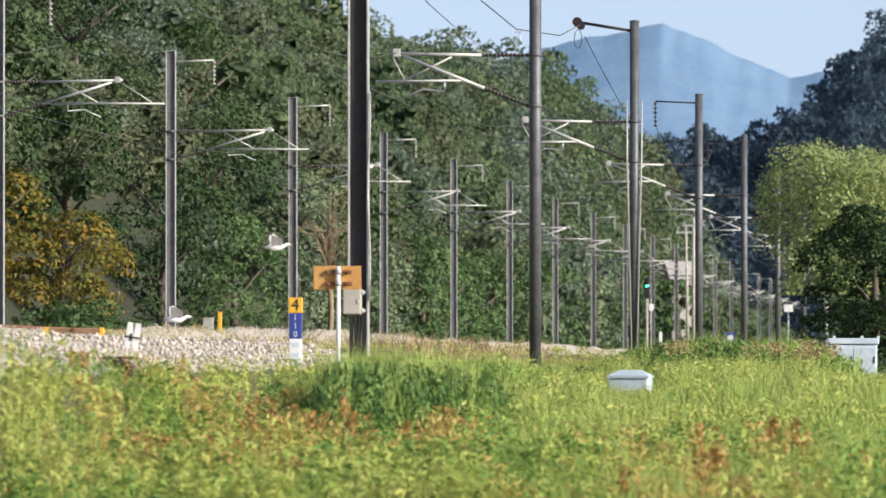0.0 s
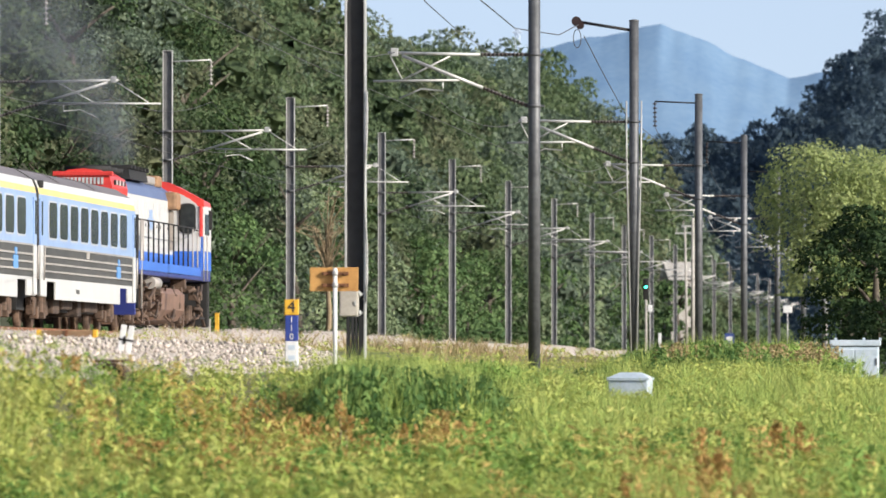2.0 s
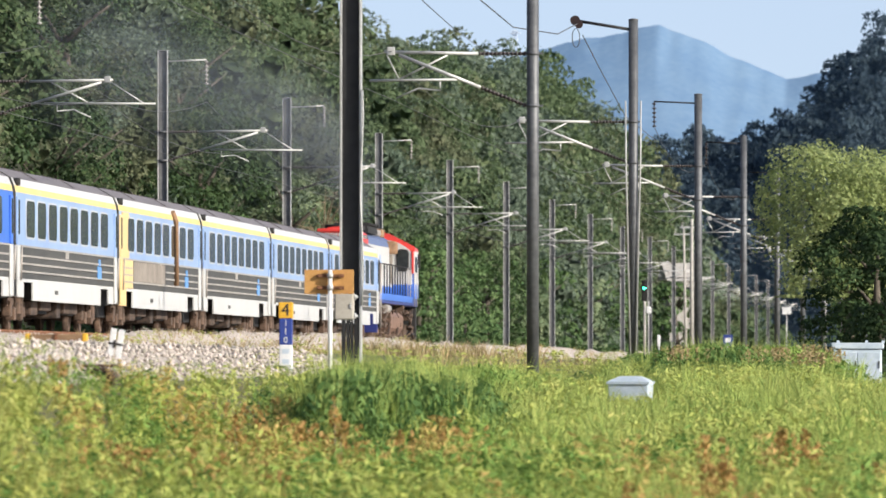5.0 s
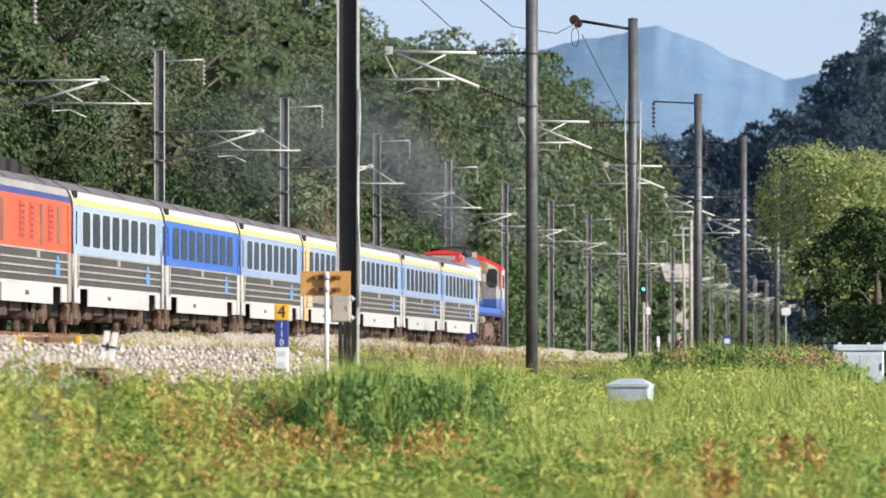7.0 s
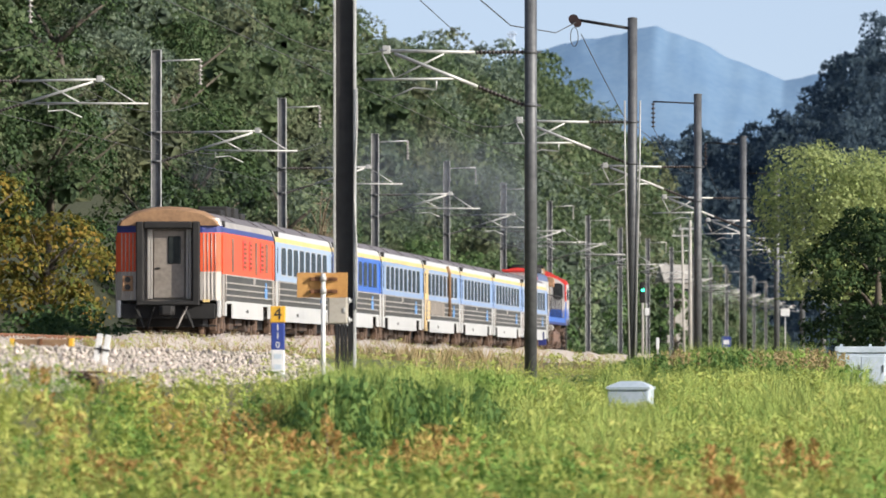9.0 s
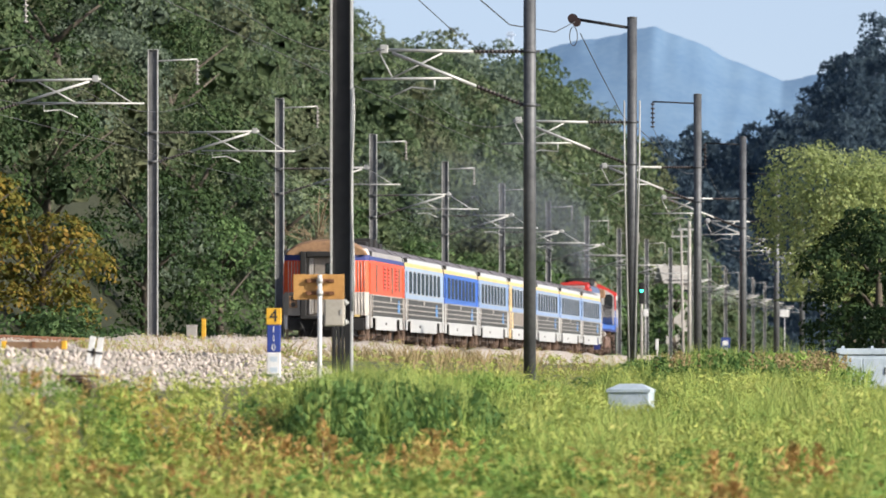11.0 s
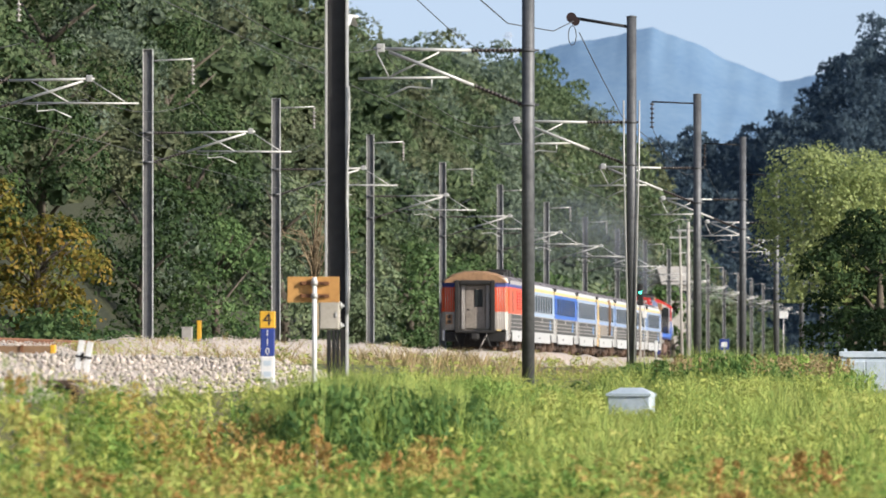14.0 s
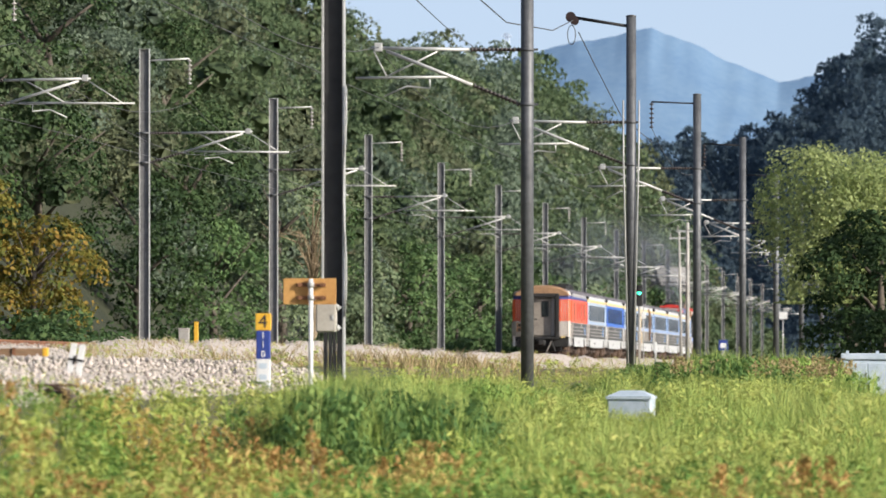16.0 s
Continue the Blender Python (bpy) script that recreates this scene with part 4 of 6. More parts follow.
def wood(name, label, spots, templates, mat, seed):
    """A wood too dense to count: crowns of several shapes joined in one mesh."""
    rng = np.random.default_rng(seed)
    vs, fs, off = [], [], 0
    for x, y, z, s in spots:
        v, f = templates[rng.integers(len(templates))]
        a = rng.uniform(0, math.tau)
        c, sn = math.cos(a), math.sin(a)
        w = v * [s, s, s * rng.uniform(0.9, 1.25)]
        vs.append(np.stack([w[:, 0] * c - w[:, 1] * sn + x, w[:, 0] * sn + w[:, 1] * c + y, w[:, 2] + z], 1))
        fs.append(f + off)
        off += len(v)
    me = mesh_of(name, np.concatenate(vs), np.concatenate(fs), mat)
    tagged(part(name, me, None), label, "forest", kind="stuff")


def hill_wood():
    rng = np.random.default_rng(11)
    near, mid, far = [], [], []
    y = 300.0
    while y < 1330:
        step = np.interp(y, [300, 700, 1300], [7.2, 11, 14.5])
        x = -37.0
        lim = max(-0.119 * y - 3, -100)
        while x > lim:
            px, py = x + rng.uniform(-2.2, 2.2), y + rng.uniform(-0.4, 0.4) * step
            if py < 380 and px > -37.6:
                x -= 4.6
                continue
            z = base_z(px, py) - 0.6
            s = rng.uniform(0.75, 1.3)
            (near if y < 560 else mid if y < 820 else far).append((px, py, z, s))
            x -= np.interp(y, [300, 1300], [5.3, 6.5])
        y += step
    near_t = [crown_arrays(200 + k, 3700, 3.0, 6.4 + 0.5 * k, 20 + 3 * k, 0.11, tri=True, jitter=0.6, low=0.1) for k in range(5)]
    mid_t = [crown_arrays(220 + k, 1850, 3.2, 6.6 + 0.4 * k, 18 + 3 * k, 0.165, tri=True, jitter=0.65, low=0.1) for k in range(5)]
    far_t = [crown_arrays(240 + k, 950, 3.6, 7.2 + 0.4 * k, 16 + 3 * k, 0.27, tri=True, jitter=0.8, cores=False, low=0.1) for k in range(5)]
    label = "dense late-summer broadleaf wood covering the hillside"
    for k, (spots, tm) in enumerate(((near, near_t), (mid, mid_t), (far, far_t))):
        kinds = [[], [], []]
        for s in spots:
            kinds[0 if rng.uniform() < 0.5 else 1 if rng.uniform() < 0.55 else 2].append(s)
        for q, (lot, mat) in enumerate(zip(kinds, (M_LEAF_HILL, M_LEAF_OLIVE, M_LEAF_PALE))):
            wood("forest", label, lot, tm, mat, 1 + 3 * k + q)


edge_trees()
hill_wood()


def far_hill_height(x, y):
    """Height of the hill that closes the valley; haze is painted into its leaf colour."""
    ridge = np.interp(x, [-80, -62, -50, -42, -37, -30, -22, 0, 60], [41, 43, 44, 47, 53, 59, 65, 70, 80])
    t = np.clip((y - 1500) / 260, 0, 1)
    return ridge * np.sin(t * np.pi / 2)


def far_hill():
    xs, ys = np.arange(-170, 120, 6.0), np.concatenate([np.arange(1480, 1780, 12.0), [1900, 2100]])
    X, Y = np.meshgrid(xs, ys)
    Z = far_hill_height(X, Y) + 1.0 - 6.5
    w = len(xs)
    i = (np.arange(len(ys) - 1)[:, None] * w + np.arange(w - 1)).ravel()
    me = mesh_of("far_hill", np.stack([X, Y, Z], -1).reshape(-1, 3), np.stack([i, i + 1, i + 1 + w, i + w], 1), M_LEAF_HAZED, True)
    tagged(part("far_hill", me, None), "wooded hill that closes the valley, tinted with painted blue haze", "hill", kind="structure")
    rng = np.random.default_rng(3)
    spots = []
    for y in np.arange(1500, 1775, 13.0):
        for x in np.arange(-100, -8, 5.4):
            px, py = x + rng.uniform(-2.5, 2.5), y + rng.uniform(-5, 5)
            spots.append((px, py, float(far_hill_height(px, py)) + 1.0 - 7.0, rng.uniform(0.8, 1.35)))
    tm = [crown_arrays(260 + k, 420, 3.6, 7.6 + 0.5 * k, 12 + 2 * k, 0.42, tri=True, jitter=1.3, cores=False, low=0.1) for k in range(4)]
    wood("far_forest", "wood on the far hill with blue haze painted into its leaves", spots, tm, M_LEAF_HAZED, 4)
    # woods and scrub on the valley floor
    spots = []
    for i in range(150):
        y = rng.uniform(720, 1450)
        x = at(rng.uniform(1120, 1560), y)
        if not (-31 < x < -8):
            spots.append((x, y, base_z(x, y) - 0.3, rng.uniform(0.4, 0.95)))
    tm = [crown_arrays(280 + k, 420, 3.2, 5.5 + 0.5 * k, 14, 0.42, tri=True, low=0.05) for k in range(4)]
    wood("valley_wood", "green trees and scrub along the valley floor", spots, tm, M_LEAF_HILL, 6)


far_hill()


def mountains():
    """The far range, a plain backdrop beyond the valley; its blue haze is painted in."""
    # Aerial haze is put into this blue base colour.
    m = surface("haze_blue_range", (0.105, 0.175, 0.275, 1), (0.14, 0.215, 0.305, 1), 0.05, 1.0, fine=0.3, bump=0)
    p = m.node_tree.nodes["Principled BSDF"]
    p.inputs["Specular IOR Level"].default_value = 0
    # The same blue glows faintly to lift the range as haze would.
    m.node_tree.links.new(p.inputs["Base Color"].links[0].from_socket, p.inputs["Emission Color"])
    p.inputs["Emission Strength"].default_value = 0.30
    y0 = 4200.0
    px = [500, 700, 800, 860, 905, 960, 1020, 1100, 1130, 1165, 1190, 1230, 1260, 1290, 1340, 1390, 1440, 1480, 1600, 1800]
    top = [170, 150, 120, 112, 104, 86, 72, 60, 50, 46, 56, 70, 84, 102, 120, 142, 134, 122, 140, 150]
    xs = np.linspace(at(480, y0), at(1790, y0), 240)
    ridge = np.interp(xs, [at(q, y0) for q in px], [(658 - q) / FOCAL * y0 + CAM_Z for q in top])
    soft = np.convolve(np.pad(ridge, 25, mode="edge"), np.ones(51) / 51, "valid")
    rows = 24
    v, w = [], len(xs)
    for r in range(rows):
        f = r / (rows - 1)
        for x, h0, h1 in zip(xs, soft, ridge):
            h = h0 + (h1 - h0) * f ** 8
            d = 2 * math.sin(x * 0.02 + 3 * f) + 2 * noise.noise((x * 0.05, f * 4, 1.0))
            v.append((x, y0 + 300 * (f - 1) + d * math.sin(f * 3.0), h * f - 4 * (1 - f) + 0.9 * noise.noise((x * 0.12, f * 9, 3.0)) + 0.25 * noise.noise((x * 0.5, f * 30, 7.0))))
    i = (np.arange(rows - 1)[:, None] * w + np.arange(w - 1)).ravel()
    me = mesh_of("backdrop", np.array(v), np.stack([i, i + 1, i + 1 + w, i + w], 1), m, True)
    tagged(part("backdrop", me, None), "mountain range on the horizon with blue haze painted in", "mountain", kind="structure")


mountains()


# ---- weeds ----
M_WEED = leaf_mat("yellow_green_weeds", (0.33, 0.43, 0.085, 1), (0.56, 0.55, 0.18, 1), 0.15, 0.36, 0.5, 4)
M_WEED_DEEP = leaf_mat("deep_green_weeds", (0.12, 0.24, 0.05, 1), (0.28, 0.41, 0.10, 1), 0.3, 0.3, 0.6, 4)
# Dark green leaves, darkened further for the thicket's deep shadow.
M_THICKET = leaf_mat("shade_dark_thicket_leaves", (0.06, 0.13, 0.035, 1), (0.17, 0.27, 0.075, 1), 0.35, 0.3, 1.6, 6)
M_WITHER = leaf_mat("withering_weeds", (0.46, 0.36, 0.10, 1), (0.66, 0.50, 0.19, 1), 0.2, 0.4, 0.8, 5)
M_GRASS = leaf_mat("straw_green_grass", (0.19, 0.31, 0.06, 1), (0.44, 0.49, 0.15, 1), 0.3, 0.3, 0.45, 3)
M_SEED = leaf_mat("rusty_seed_heads", (0.36, 0.22, 0.07, 1), (0.54, 0.38, 0.14, 1), 0.3, 0.4, 2, 8)
M_DRY = leaf_mat("dry_brown_grass", (0.3, 0.22, 0.1, 1), (0.44, 0.36, 0.19, 1), 0.3, 0.25, 1, 6)


def forb(seed, n, h, r, leaf, aspect=0.3):
    """A leafy weed: leaves in a loose mound, denser above."""
    rng = np.random.default_rng(seed)
    z = h * rng.uniform(0.1, 1, n) ** 0.6
    a = rng.uniform(0, math.tau, n)
    q = r * rng.uniform(0, 1, n) ** 0.6 * (1.15 - 0.6 * z / h)
    p = np.stack([q * np.cos(a), q * np.sin(a), z], 1)
    d = np.stack([np.cos(a), np.sin(a), np.full(n, 1.0)], 1)
    return leaves(p, d, leaf, rng, aspect, 0.6)


def tuft(seed, n, h, r, w):
    """A tuft of bent grass blades."""
    rng = np.random.default_rng(seed)
    a, q = rng.uniform(0, math.tau, n), r * rng.uniform(0, 1, n)
    b = np.stack([q * np.cos(a), q * np.sin(a), np.zeros(n)], 1)
    lean = rng.uniform(0.1, 0.6, n)[:, None] * np.stack([np.cos(a), np.sin(a), np.zeros(n)], 1)
    hh = (h * rng.uniform(0.6, 1.1, n))[:, None]
    side = np.stack([-np.sin(a + 1), np.cos(a + 1), np.zeros(n)], 1) * w
    mid = b + hh * (np.array([0, 0, 0.6]) + 0.3 * lean)
    tip = b + hh * (np.array([0, 0, 1.0]) + 0.9 * lean)
    v = np.stack([b - side, b + side, mid + side * 0.8, mid - side * 0.8, mid - side * 0.8, mid + side * 0.8, tip + side * 0.1, tip - side * 0.1], 1).reshape(-1, 3)
    return v, np.arange(8 * n).reshape(-1, 4)


def plume(seed, n, h, leaf):
    """A feathery weed: leaning stems with fine leaves that thin out towards the nodding tip."""
    rng = np.random.default_rng(seed)
    k = max(3, n // 16)
    a, lean = rng.uniform(0, math.tau, k), rng.uniform(0.05, 0.38, k)
    who, f = rng.integers(0, k, n), rng.uniform(0.15, 1, n) ** 0.8
    hh = h * rng.uniform(0.7, 1.1, k)[who]
    out = lean[who] * hh * f ** 1.7
    spread = 0.09 * (1.15 - f)
    side = rng.uniform(0, math.tau, n)
    p = np.stack([np.cos(a[who]) * (out + 0.06) + np.cos(side) * spread, np.sin(a[who]) * (out + 0.06) + np.sin(side) * spread, hh * (f - 0.12 * f ** 4)], 1)
    d = np.stack([np.cos(side) * 0.6, np.sin(side) * 0.6, np.full(n, 1.0)], 1)
    return leaves(p, d, leaf, rng, 0.24, 0.55)


def heads(seed, n, h, leaf):
    """Upright brown seed spikes."""
    rng = np.random.default_rng(seed)
    k = n // 12
    c = rng.normal(0, 0.10, (k, 2))
    who = rng.integers(0, k, n)
    z = h * (0.72 + 0.28 * rng.uniform(0, 1, n))
    p = np.stack([c[who, 0] + rng.normal(0, 0.016, n), c[who, 1] + rng.normal(0, 0.016, n), z], 1)
    return leaves(p, rng.normal(size=(n, 3)), leaf, rng, 0.6, 1.0)


def scatter(name, label, category, spots, templates, mat, seed):
    rng = np.random.default_rng(seed)
    vs, fs, off = [], [], 0
    for x, y, s, sz in spots:
        v, f = templates[rng.integers(len(templates))]
        a = rng.uniform(0, math.tau)
        c, sn = math.cos(a), math.sin(a)
        vs.append(np.stack([(v[:, 0] * c - v[:, 1] * sn) * s + x, (v[:, 0] * sn + v[:, 1] * c) * s + y, v[:, 2] * s * sz + base_z(x, y) - 0.03], 1))
        fs.append(f + off)
        off += len(v)
    me = mesh_of(name, np.concatenate(vs), np.concatenate(fs), mat)
    tagged(part(name, me, None), label, category, kind="stuff")


def patchy(x, y, k):
    return math.sin(x * 1.1 * k + 2 * math.sin(y * 0.21 * k)) * math.sin(y * 0.33 * k + math.sin(x * 0.7 * k + 3))


def in_view_spots(n, y0, y1, rng, left=-90, right=1660, xmax=-7.2, power=1.0):
    out = []
    while len(out) < n:
        y = y0 + (y1 - y0) * rng.uniform() ** power
        x = at(rng.uniform(left, right), y)
        if x > (-11.9 if y < 104 else -10.6):
            out.append((x, y))
    return out


def growth(x, y):
    """Height up to which weeds have grown: low by the ballast, trodden round the boxes."""
    px = 1765 + x / y * FOCAL
    row = np.interp(px, [0, 480, 540, 700, 880, 960, 1050, 1075, 1165, 1190, 1300, 1450, 1480, 1600], [657, 662, 656, 650, 650, 666, 672, 706, 706, 654, 640, 650, 672, 676])
    if y > 152 and 1060 < px < 1460:
        row = 645
    return CAM_Z + (658 - row) / FOCAL * y


def weeds():
    rng = np.random.default_rng(21)
    forbs = [forb(300 + k, 46, 0.55 + 0.05 * k, 0.24, 0.05) for k in range(6)]
    broad = [plume(350 + k, 120, 0.66 + 0.06 * k, 0.052) for k in range(6)]
    small = [forb(310 + k, 34, 0.48, 0.22, 0.055) for k in range(4)]
    scrub = [forb(315 + k, 14, 0.5, 0.22, 0.07, 0.42) for k in range(4)]
    tufts = [tuft(320 + k, 22, 0.74, 0.15, 0.0065) for k in range(6)]
    seeds = [heads(330 + k, 72, 0.86, 0.03) for k in range(5)]
    a, b, c, d, e, e2, e3 = [], [], [], [], [], [], []
    for x, y in in_view_spots(6400, 74, 205, rng, power=1.25):
        s, p = rng.uniform(0.75, 1.25), patchy(x, y, 1.0)
        s = min(s, max(0.20, (growth(x, y) + 0.05 * patchy(x * 2, y, 1.3) - base_z(x, y)) / 0.74))
        right = x > at(820, y)
        if p + rng.normal(0, 0.45) > (0.15 if not right else -0.35) and rng.uniform() < (0.85 if right else 0.4):
            c.append((x, y, s, 1.0))
        elif y < 100 and rng.uniform() < 0.75:
            (e3 if patchy(x - 4, y * 1.7, 0.8) + rng.normal(0, 0.25) > (0.42 if x < at(900, y) else 0.7) else e if patchy(x + 9, y * 1.4, 0.9) + rng.normal(0, 0.3) > -0.15 else e2).append((x, y, s, 1.0))
        elif rng.uniform() < 0.32:
            b.append((x, y, s, 1.0))
        else:
            a.append((x, y, s, 1.0))
        if patchy(x + 3, y, 0.7) + rng.normal(0, 0.3) > (0.62 if x < at(1000, y) else 0.9) and y < 112 and rng.uniform() < 0.22:
            d.append((x, y, s * 1.02, 1.0))
    scatter("weeds", "yellow-green leafy weeds filling the field", "weeds", a, forbs, M_WEED, 1)
    scatter("weeds", "broad-leaved yellow-green weeds in the near field", "weeds", e, broad, M_WEED, 11)
    scatter("weeds", "weeds withering to orange-brown in the near field", "weeds", e3, broad, M_WITHER, 13)
    scatter("weeds", "broad-leaved deep green weeds in the near field", "weeds", e2, broad, M_WEED_DEEP, 12)
    scatter("weeds", "deep green leafy weeds among the grass", "weeds", b, small, M_WEED_DEEP, 2)
    scatter("tall_grass", "straw-green tall grass in tufts", "grass", c, tufts, M_GRASS, 3)
    scatter("seed_heads", "rusty brown seed heads above the weeds", "weeds", d, seeds, M_SEED, 4)
    # darker thickets
    r = [(at(rng.uniform(1180, 1500), q), q, rng.uniform(0.9, 1.2), 0.92) for q in rng.uniform(162, 176, 36)]
    scatter("seed_heads", "reddish grass heads above the thicket", "weeds", r, seeds, M_DRY, 9)
    t, g, dk = [], [], []
    for px, y, wpx, n, h in ((700, 126, 200, 210, 1.5), (640, 122, 130, 110, 1.2), (850, 133, 130, 110, 1.5), (1250, 168, 190, 380, 1.7), (1390, 176, 170, 240, 1.5), (985, 150, 60, 50, 1.0), (700, 112, 190, 420, 2.2), (590, 108, 90, 220, 2.0), (1310, 127, 120, 120, 1.3)):
        for i in range(n):
            yy = y + rng.normal(0, 2.5)
            q = rng.normal(0, 0.5)
            x = at(px + q * wpx, yy)
            if x > -10.8:
                row = (648 if px < 900 else 668 if px < 1100 else 618) + 30 * q * q + 16 * patchy(x * 3, yy, 1.2)
                top = CAM_Z + (658 - row) / FOCAL * yy - (0.75 if px == 1310 else 0)
                s = rng.uniform(0.8, 1.15)
                hh = min(h * max(0.45, 1 - 0.45 * q * q), max(0.15, (top - base_z(x, yy)) / (0.7 * s)))
                (g if rng.uniform() < 0.42 else dk if px < 745 or px == 1250 else t).append((x, yy, s, hh))
    scatter("thicket", "deep green bushy weeds below the poles", "weeds", t, [forb(340 + k, 70, 0.62, 0.28, 0.055) for k in range(4)], M_WEED_DEEP, 5)
    scatter("thicket", "dark green bushy thicket at the foot of the pole", "weeds", dk, [forb(345 + k, 80, 0.64, 0.28, 0.05, 0.4) for k in range(4)], M_THICKET, 15)
    scatter("tall_grass", "tall green grass around the poles", "grass", g, tufts, M_GRASS, 6)
    # dry growth between the tracks
    dry, gr = [], []
    for i in range(3200):
        y = 130 + 480 * rng.uniform() ** 2.0
        x = rng.uniform(-18.9, -14.8) if y < 150 or rng.uniform() < 0.5 else rng.uniform(-15, -10.2)
        (dry if patchy(x, y * 0.5, 1) > -0.1 else gr).append((x, y, rng.uniform(0.5, 0.9) if 158 < y < 250 else 0.22, 0.7))
    for i in range(2600):
        y = 138 + 240 * rng.uniform() ** 1.5
        x = rng.uniform(-15.2, -9.3)
        (dry if patchy(x, y * 0.4, 1.2) > 0.6 else gr).append((x, y, rng.uniform(0.14, 0.34), 0.7))
    for i in range(1500):
        y = 198 + 340 * rng.uniform() ** 1.5
        x = rng.uniform(-20.75, -19.7)
        if patchy(x * 0.5, y * 0.25, 1) > -0.3:
            (dry if rng.uniform() < 0.45 else gr).append((x, y, rng.uniform(0.22, 0.48), 0.75))
    for i in range(1300):
        y = 128 + 140 * rng.uniform()
        gr.append((rng.uniform(-11.0, -8.7), y, rng.uniform(0.22, 0.42), 0.8))
    for i in range(500):
        y = 112 + 250 * rng.uniform() ** 1.6
        gr.append((rng.uniform(-10.2, -8.8), y, rng.uniform(0.2, 0.4), 0.8))
    scatter("dry_grass", "dry brown grass between the tracks", "grass", dry, [tuft(326 + k, 10, 0.74, 0.15, 0.011) for k in range(4)], M_DRY, 7)
    scatter("low_weeds", "low green weeds between the tracks", "weeds", gr, scrub, M_WEED, 8)


weeds()


def stones():
    """Loose ballast: rough faceted stones over the beds."""
    rng = np.random.default_rng(31)
    base = np.array([(1, 0, 0), (-1, 0, 0), (0, 1, 0), (0, -1, 0), (0, 0, 1), (0, 0, -1)], float)
    faces = np.array([(0, 2, 4), (2, 1, 4), (1, 3, 4), (3, 0, 4), (2, 0, 5), (1, 2, 5), (3, 1, 5), (0, 3, 5)])
    n1, n2 = 15000, 13000
    y = np.concatenate([92 + 52 * rng.uniform(0, 1, n1) ** 1.1, 165 + 200 * rng.uniform(0, 1, n2) ** 1.3])
    x = np.concatenate([rng.uniform(-14.6, -10.0, n1), rng.uniform(-22.8, -18.9, n2)])
    s = np.concatenate([rng.uniform(0.016, 0.042, n1), rng.uniform(0.012, 0.028, n2)])
    z = ground_z(x, y) + np.where(rng.uniform(0, 1, n1 + n2) < 0.2, 0.05, 0.0)
    v = base[None] * s[:, None, None] * rng.uniform(0.6, 1.3, (n1 + n2, 6, 1)) + rng.normal(0, 0.25, (n1 + n2, 6, 3)) * s[:, None, None] + np.stack([x, y, z], 1)[:, None]
    f = faces[None] + 6 * np.arange(n1 + n2)[:, None, None]
    me = mesh_of("ballast_stones", v.reshape(-1, 3), f.reshape(-1, 3), M_STONE)
    tagged(part("ballast_stones", me, None), "pale broken stone ballast heaped along the tracks", "ballast", kind="stuff")


stones()


# ---- trees beside the field ----
tree("willow_tree", "pale green willow with drooping leaves behind the field", pose(-5.7, 338, base_z(-5.7, 338), 0, 0, 20), 71, 30000, 3.3, 8.6, 52, 0.08, M_LEAF_WILLOW, low=0.08, droop=1.0, lift=3.0)
tree("willow_tree", "pale green willow with drooping leaves behind the field", pose(-2.8, 345, base_z(-2.8, 345), 0, 0, 140), 72, 18000, 3.4, 8.5, 40, 0.08, M_LEAF_WILLOW, low=0.3, droop=0.9)
# These two trees get their deep shade from the darkened leaf colour.
tree("broadleaf_tree", "dark green tree with a few orange leaves by the shed", pose(-4.0, 292, base_z(-4.0, 292), 0, 0, 50), 73, 12000, 2.2, 5.6, 30, 0.085, M_LEAF_SHADED, low=0.02)
tree("broadleaf_tree", "dark green tree behind the pale utility box", pose(-3.0, 280, base_z(-3.0, 280), 0, 0, 90), 74, 7000, 2.0, 4.6, 22, 0.085, M_LEAF_SHADED, low=0.02)


def bare_tree():
    """A dead tree: a trunk and a fan of bent pale branches."""
    x, y = -31.9, 418.0
    t = thing("bare_tree", pose(x, y, base_z(x, y) - 0.1), "leafless pale brown dead tree at the wood's edge", "tree")
    part("trunk", tube(BM(), [(0, 0, 0), (0.1, 0, 2.5), (-0.05, 0, 5.0), (0, 0, 6.4)], 0, 8, radii=[0.16, 0.13, 0.1, 0.07]), M_TWIG, t)
    rng = random.Random(12)
    for k in range(30):
        z, a, e = rng.uniform(2.8, 6.2), rng.uniform(-1.0, 1.0), rng.uniform(1.2, 3.4)
        dy = rng.uniform(-0.6, 0.3)
        tip = Vector((math.sin(a) * e, dy * e, z + math.cos(a) * e * 0.9))
        mid = Vector((math.sin(a) * e * 0.3, dy * e * 0.4, z + e * 0.55))
        bm = tube(BM(), [(0, 0, z), mid, tip], 0, 5, radii=[0.05, 0.032, 0.01])
        for q in range(3):
            f = mid.lerp(tip, 0.25 * (q + 1))
            g = f + Vector((rng.uniform(-0.7, 0.7), rng.uniform(-0.4, 0.2), rng.uniform(-0.2, 0.7)))
            tube(bm, [f, g], 0, 4, radii=[0.02, 0.006])
        part("branch", bm, M_TWIG, t)


bare_tree()


# ---- small things along the line ----
M_BOARD = surface("sun_bleached_tan_board", (0.42, 0.21, 0.06, 1), (0.58, 0.32, 0.10, 1), 3.0, 0.7, fine=20)
M_PAINT_W = surface("chalky_white_paint", (0.60, 0.61, 0.60, 1), (0.78, 0.78, 0.76, 1), 4.0, 0.6, fine=25)
M_PAINT_Y = surface("signal_yellow_paint", (0.62, 0.33, 0.02, 1), (0.74, 0.43, 0.04, 1), 4.0, 0.5, fine=25, bump=0.03)
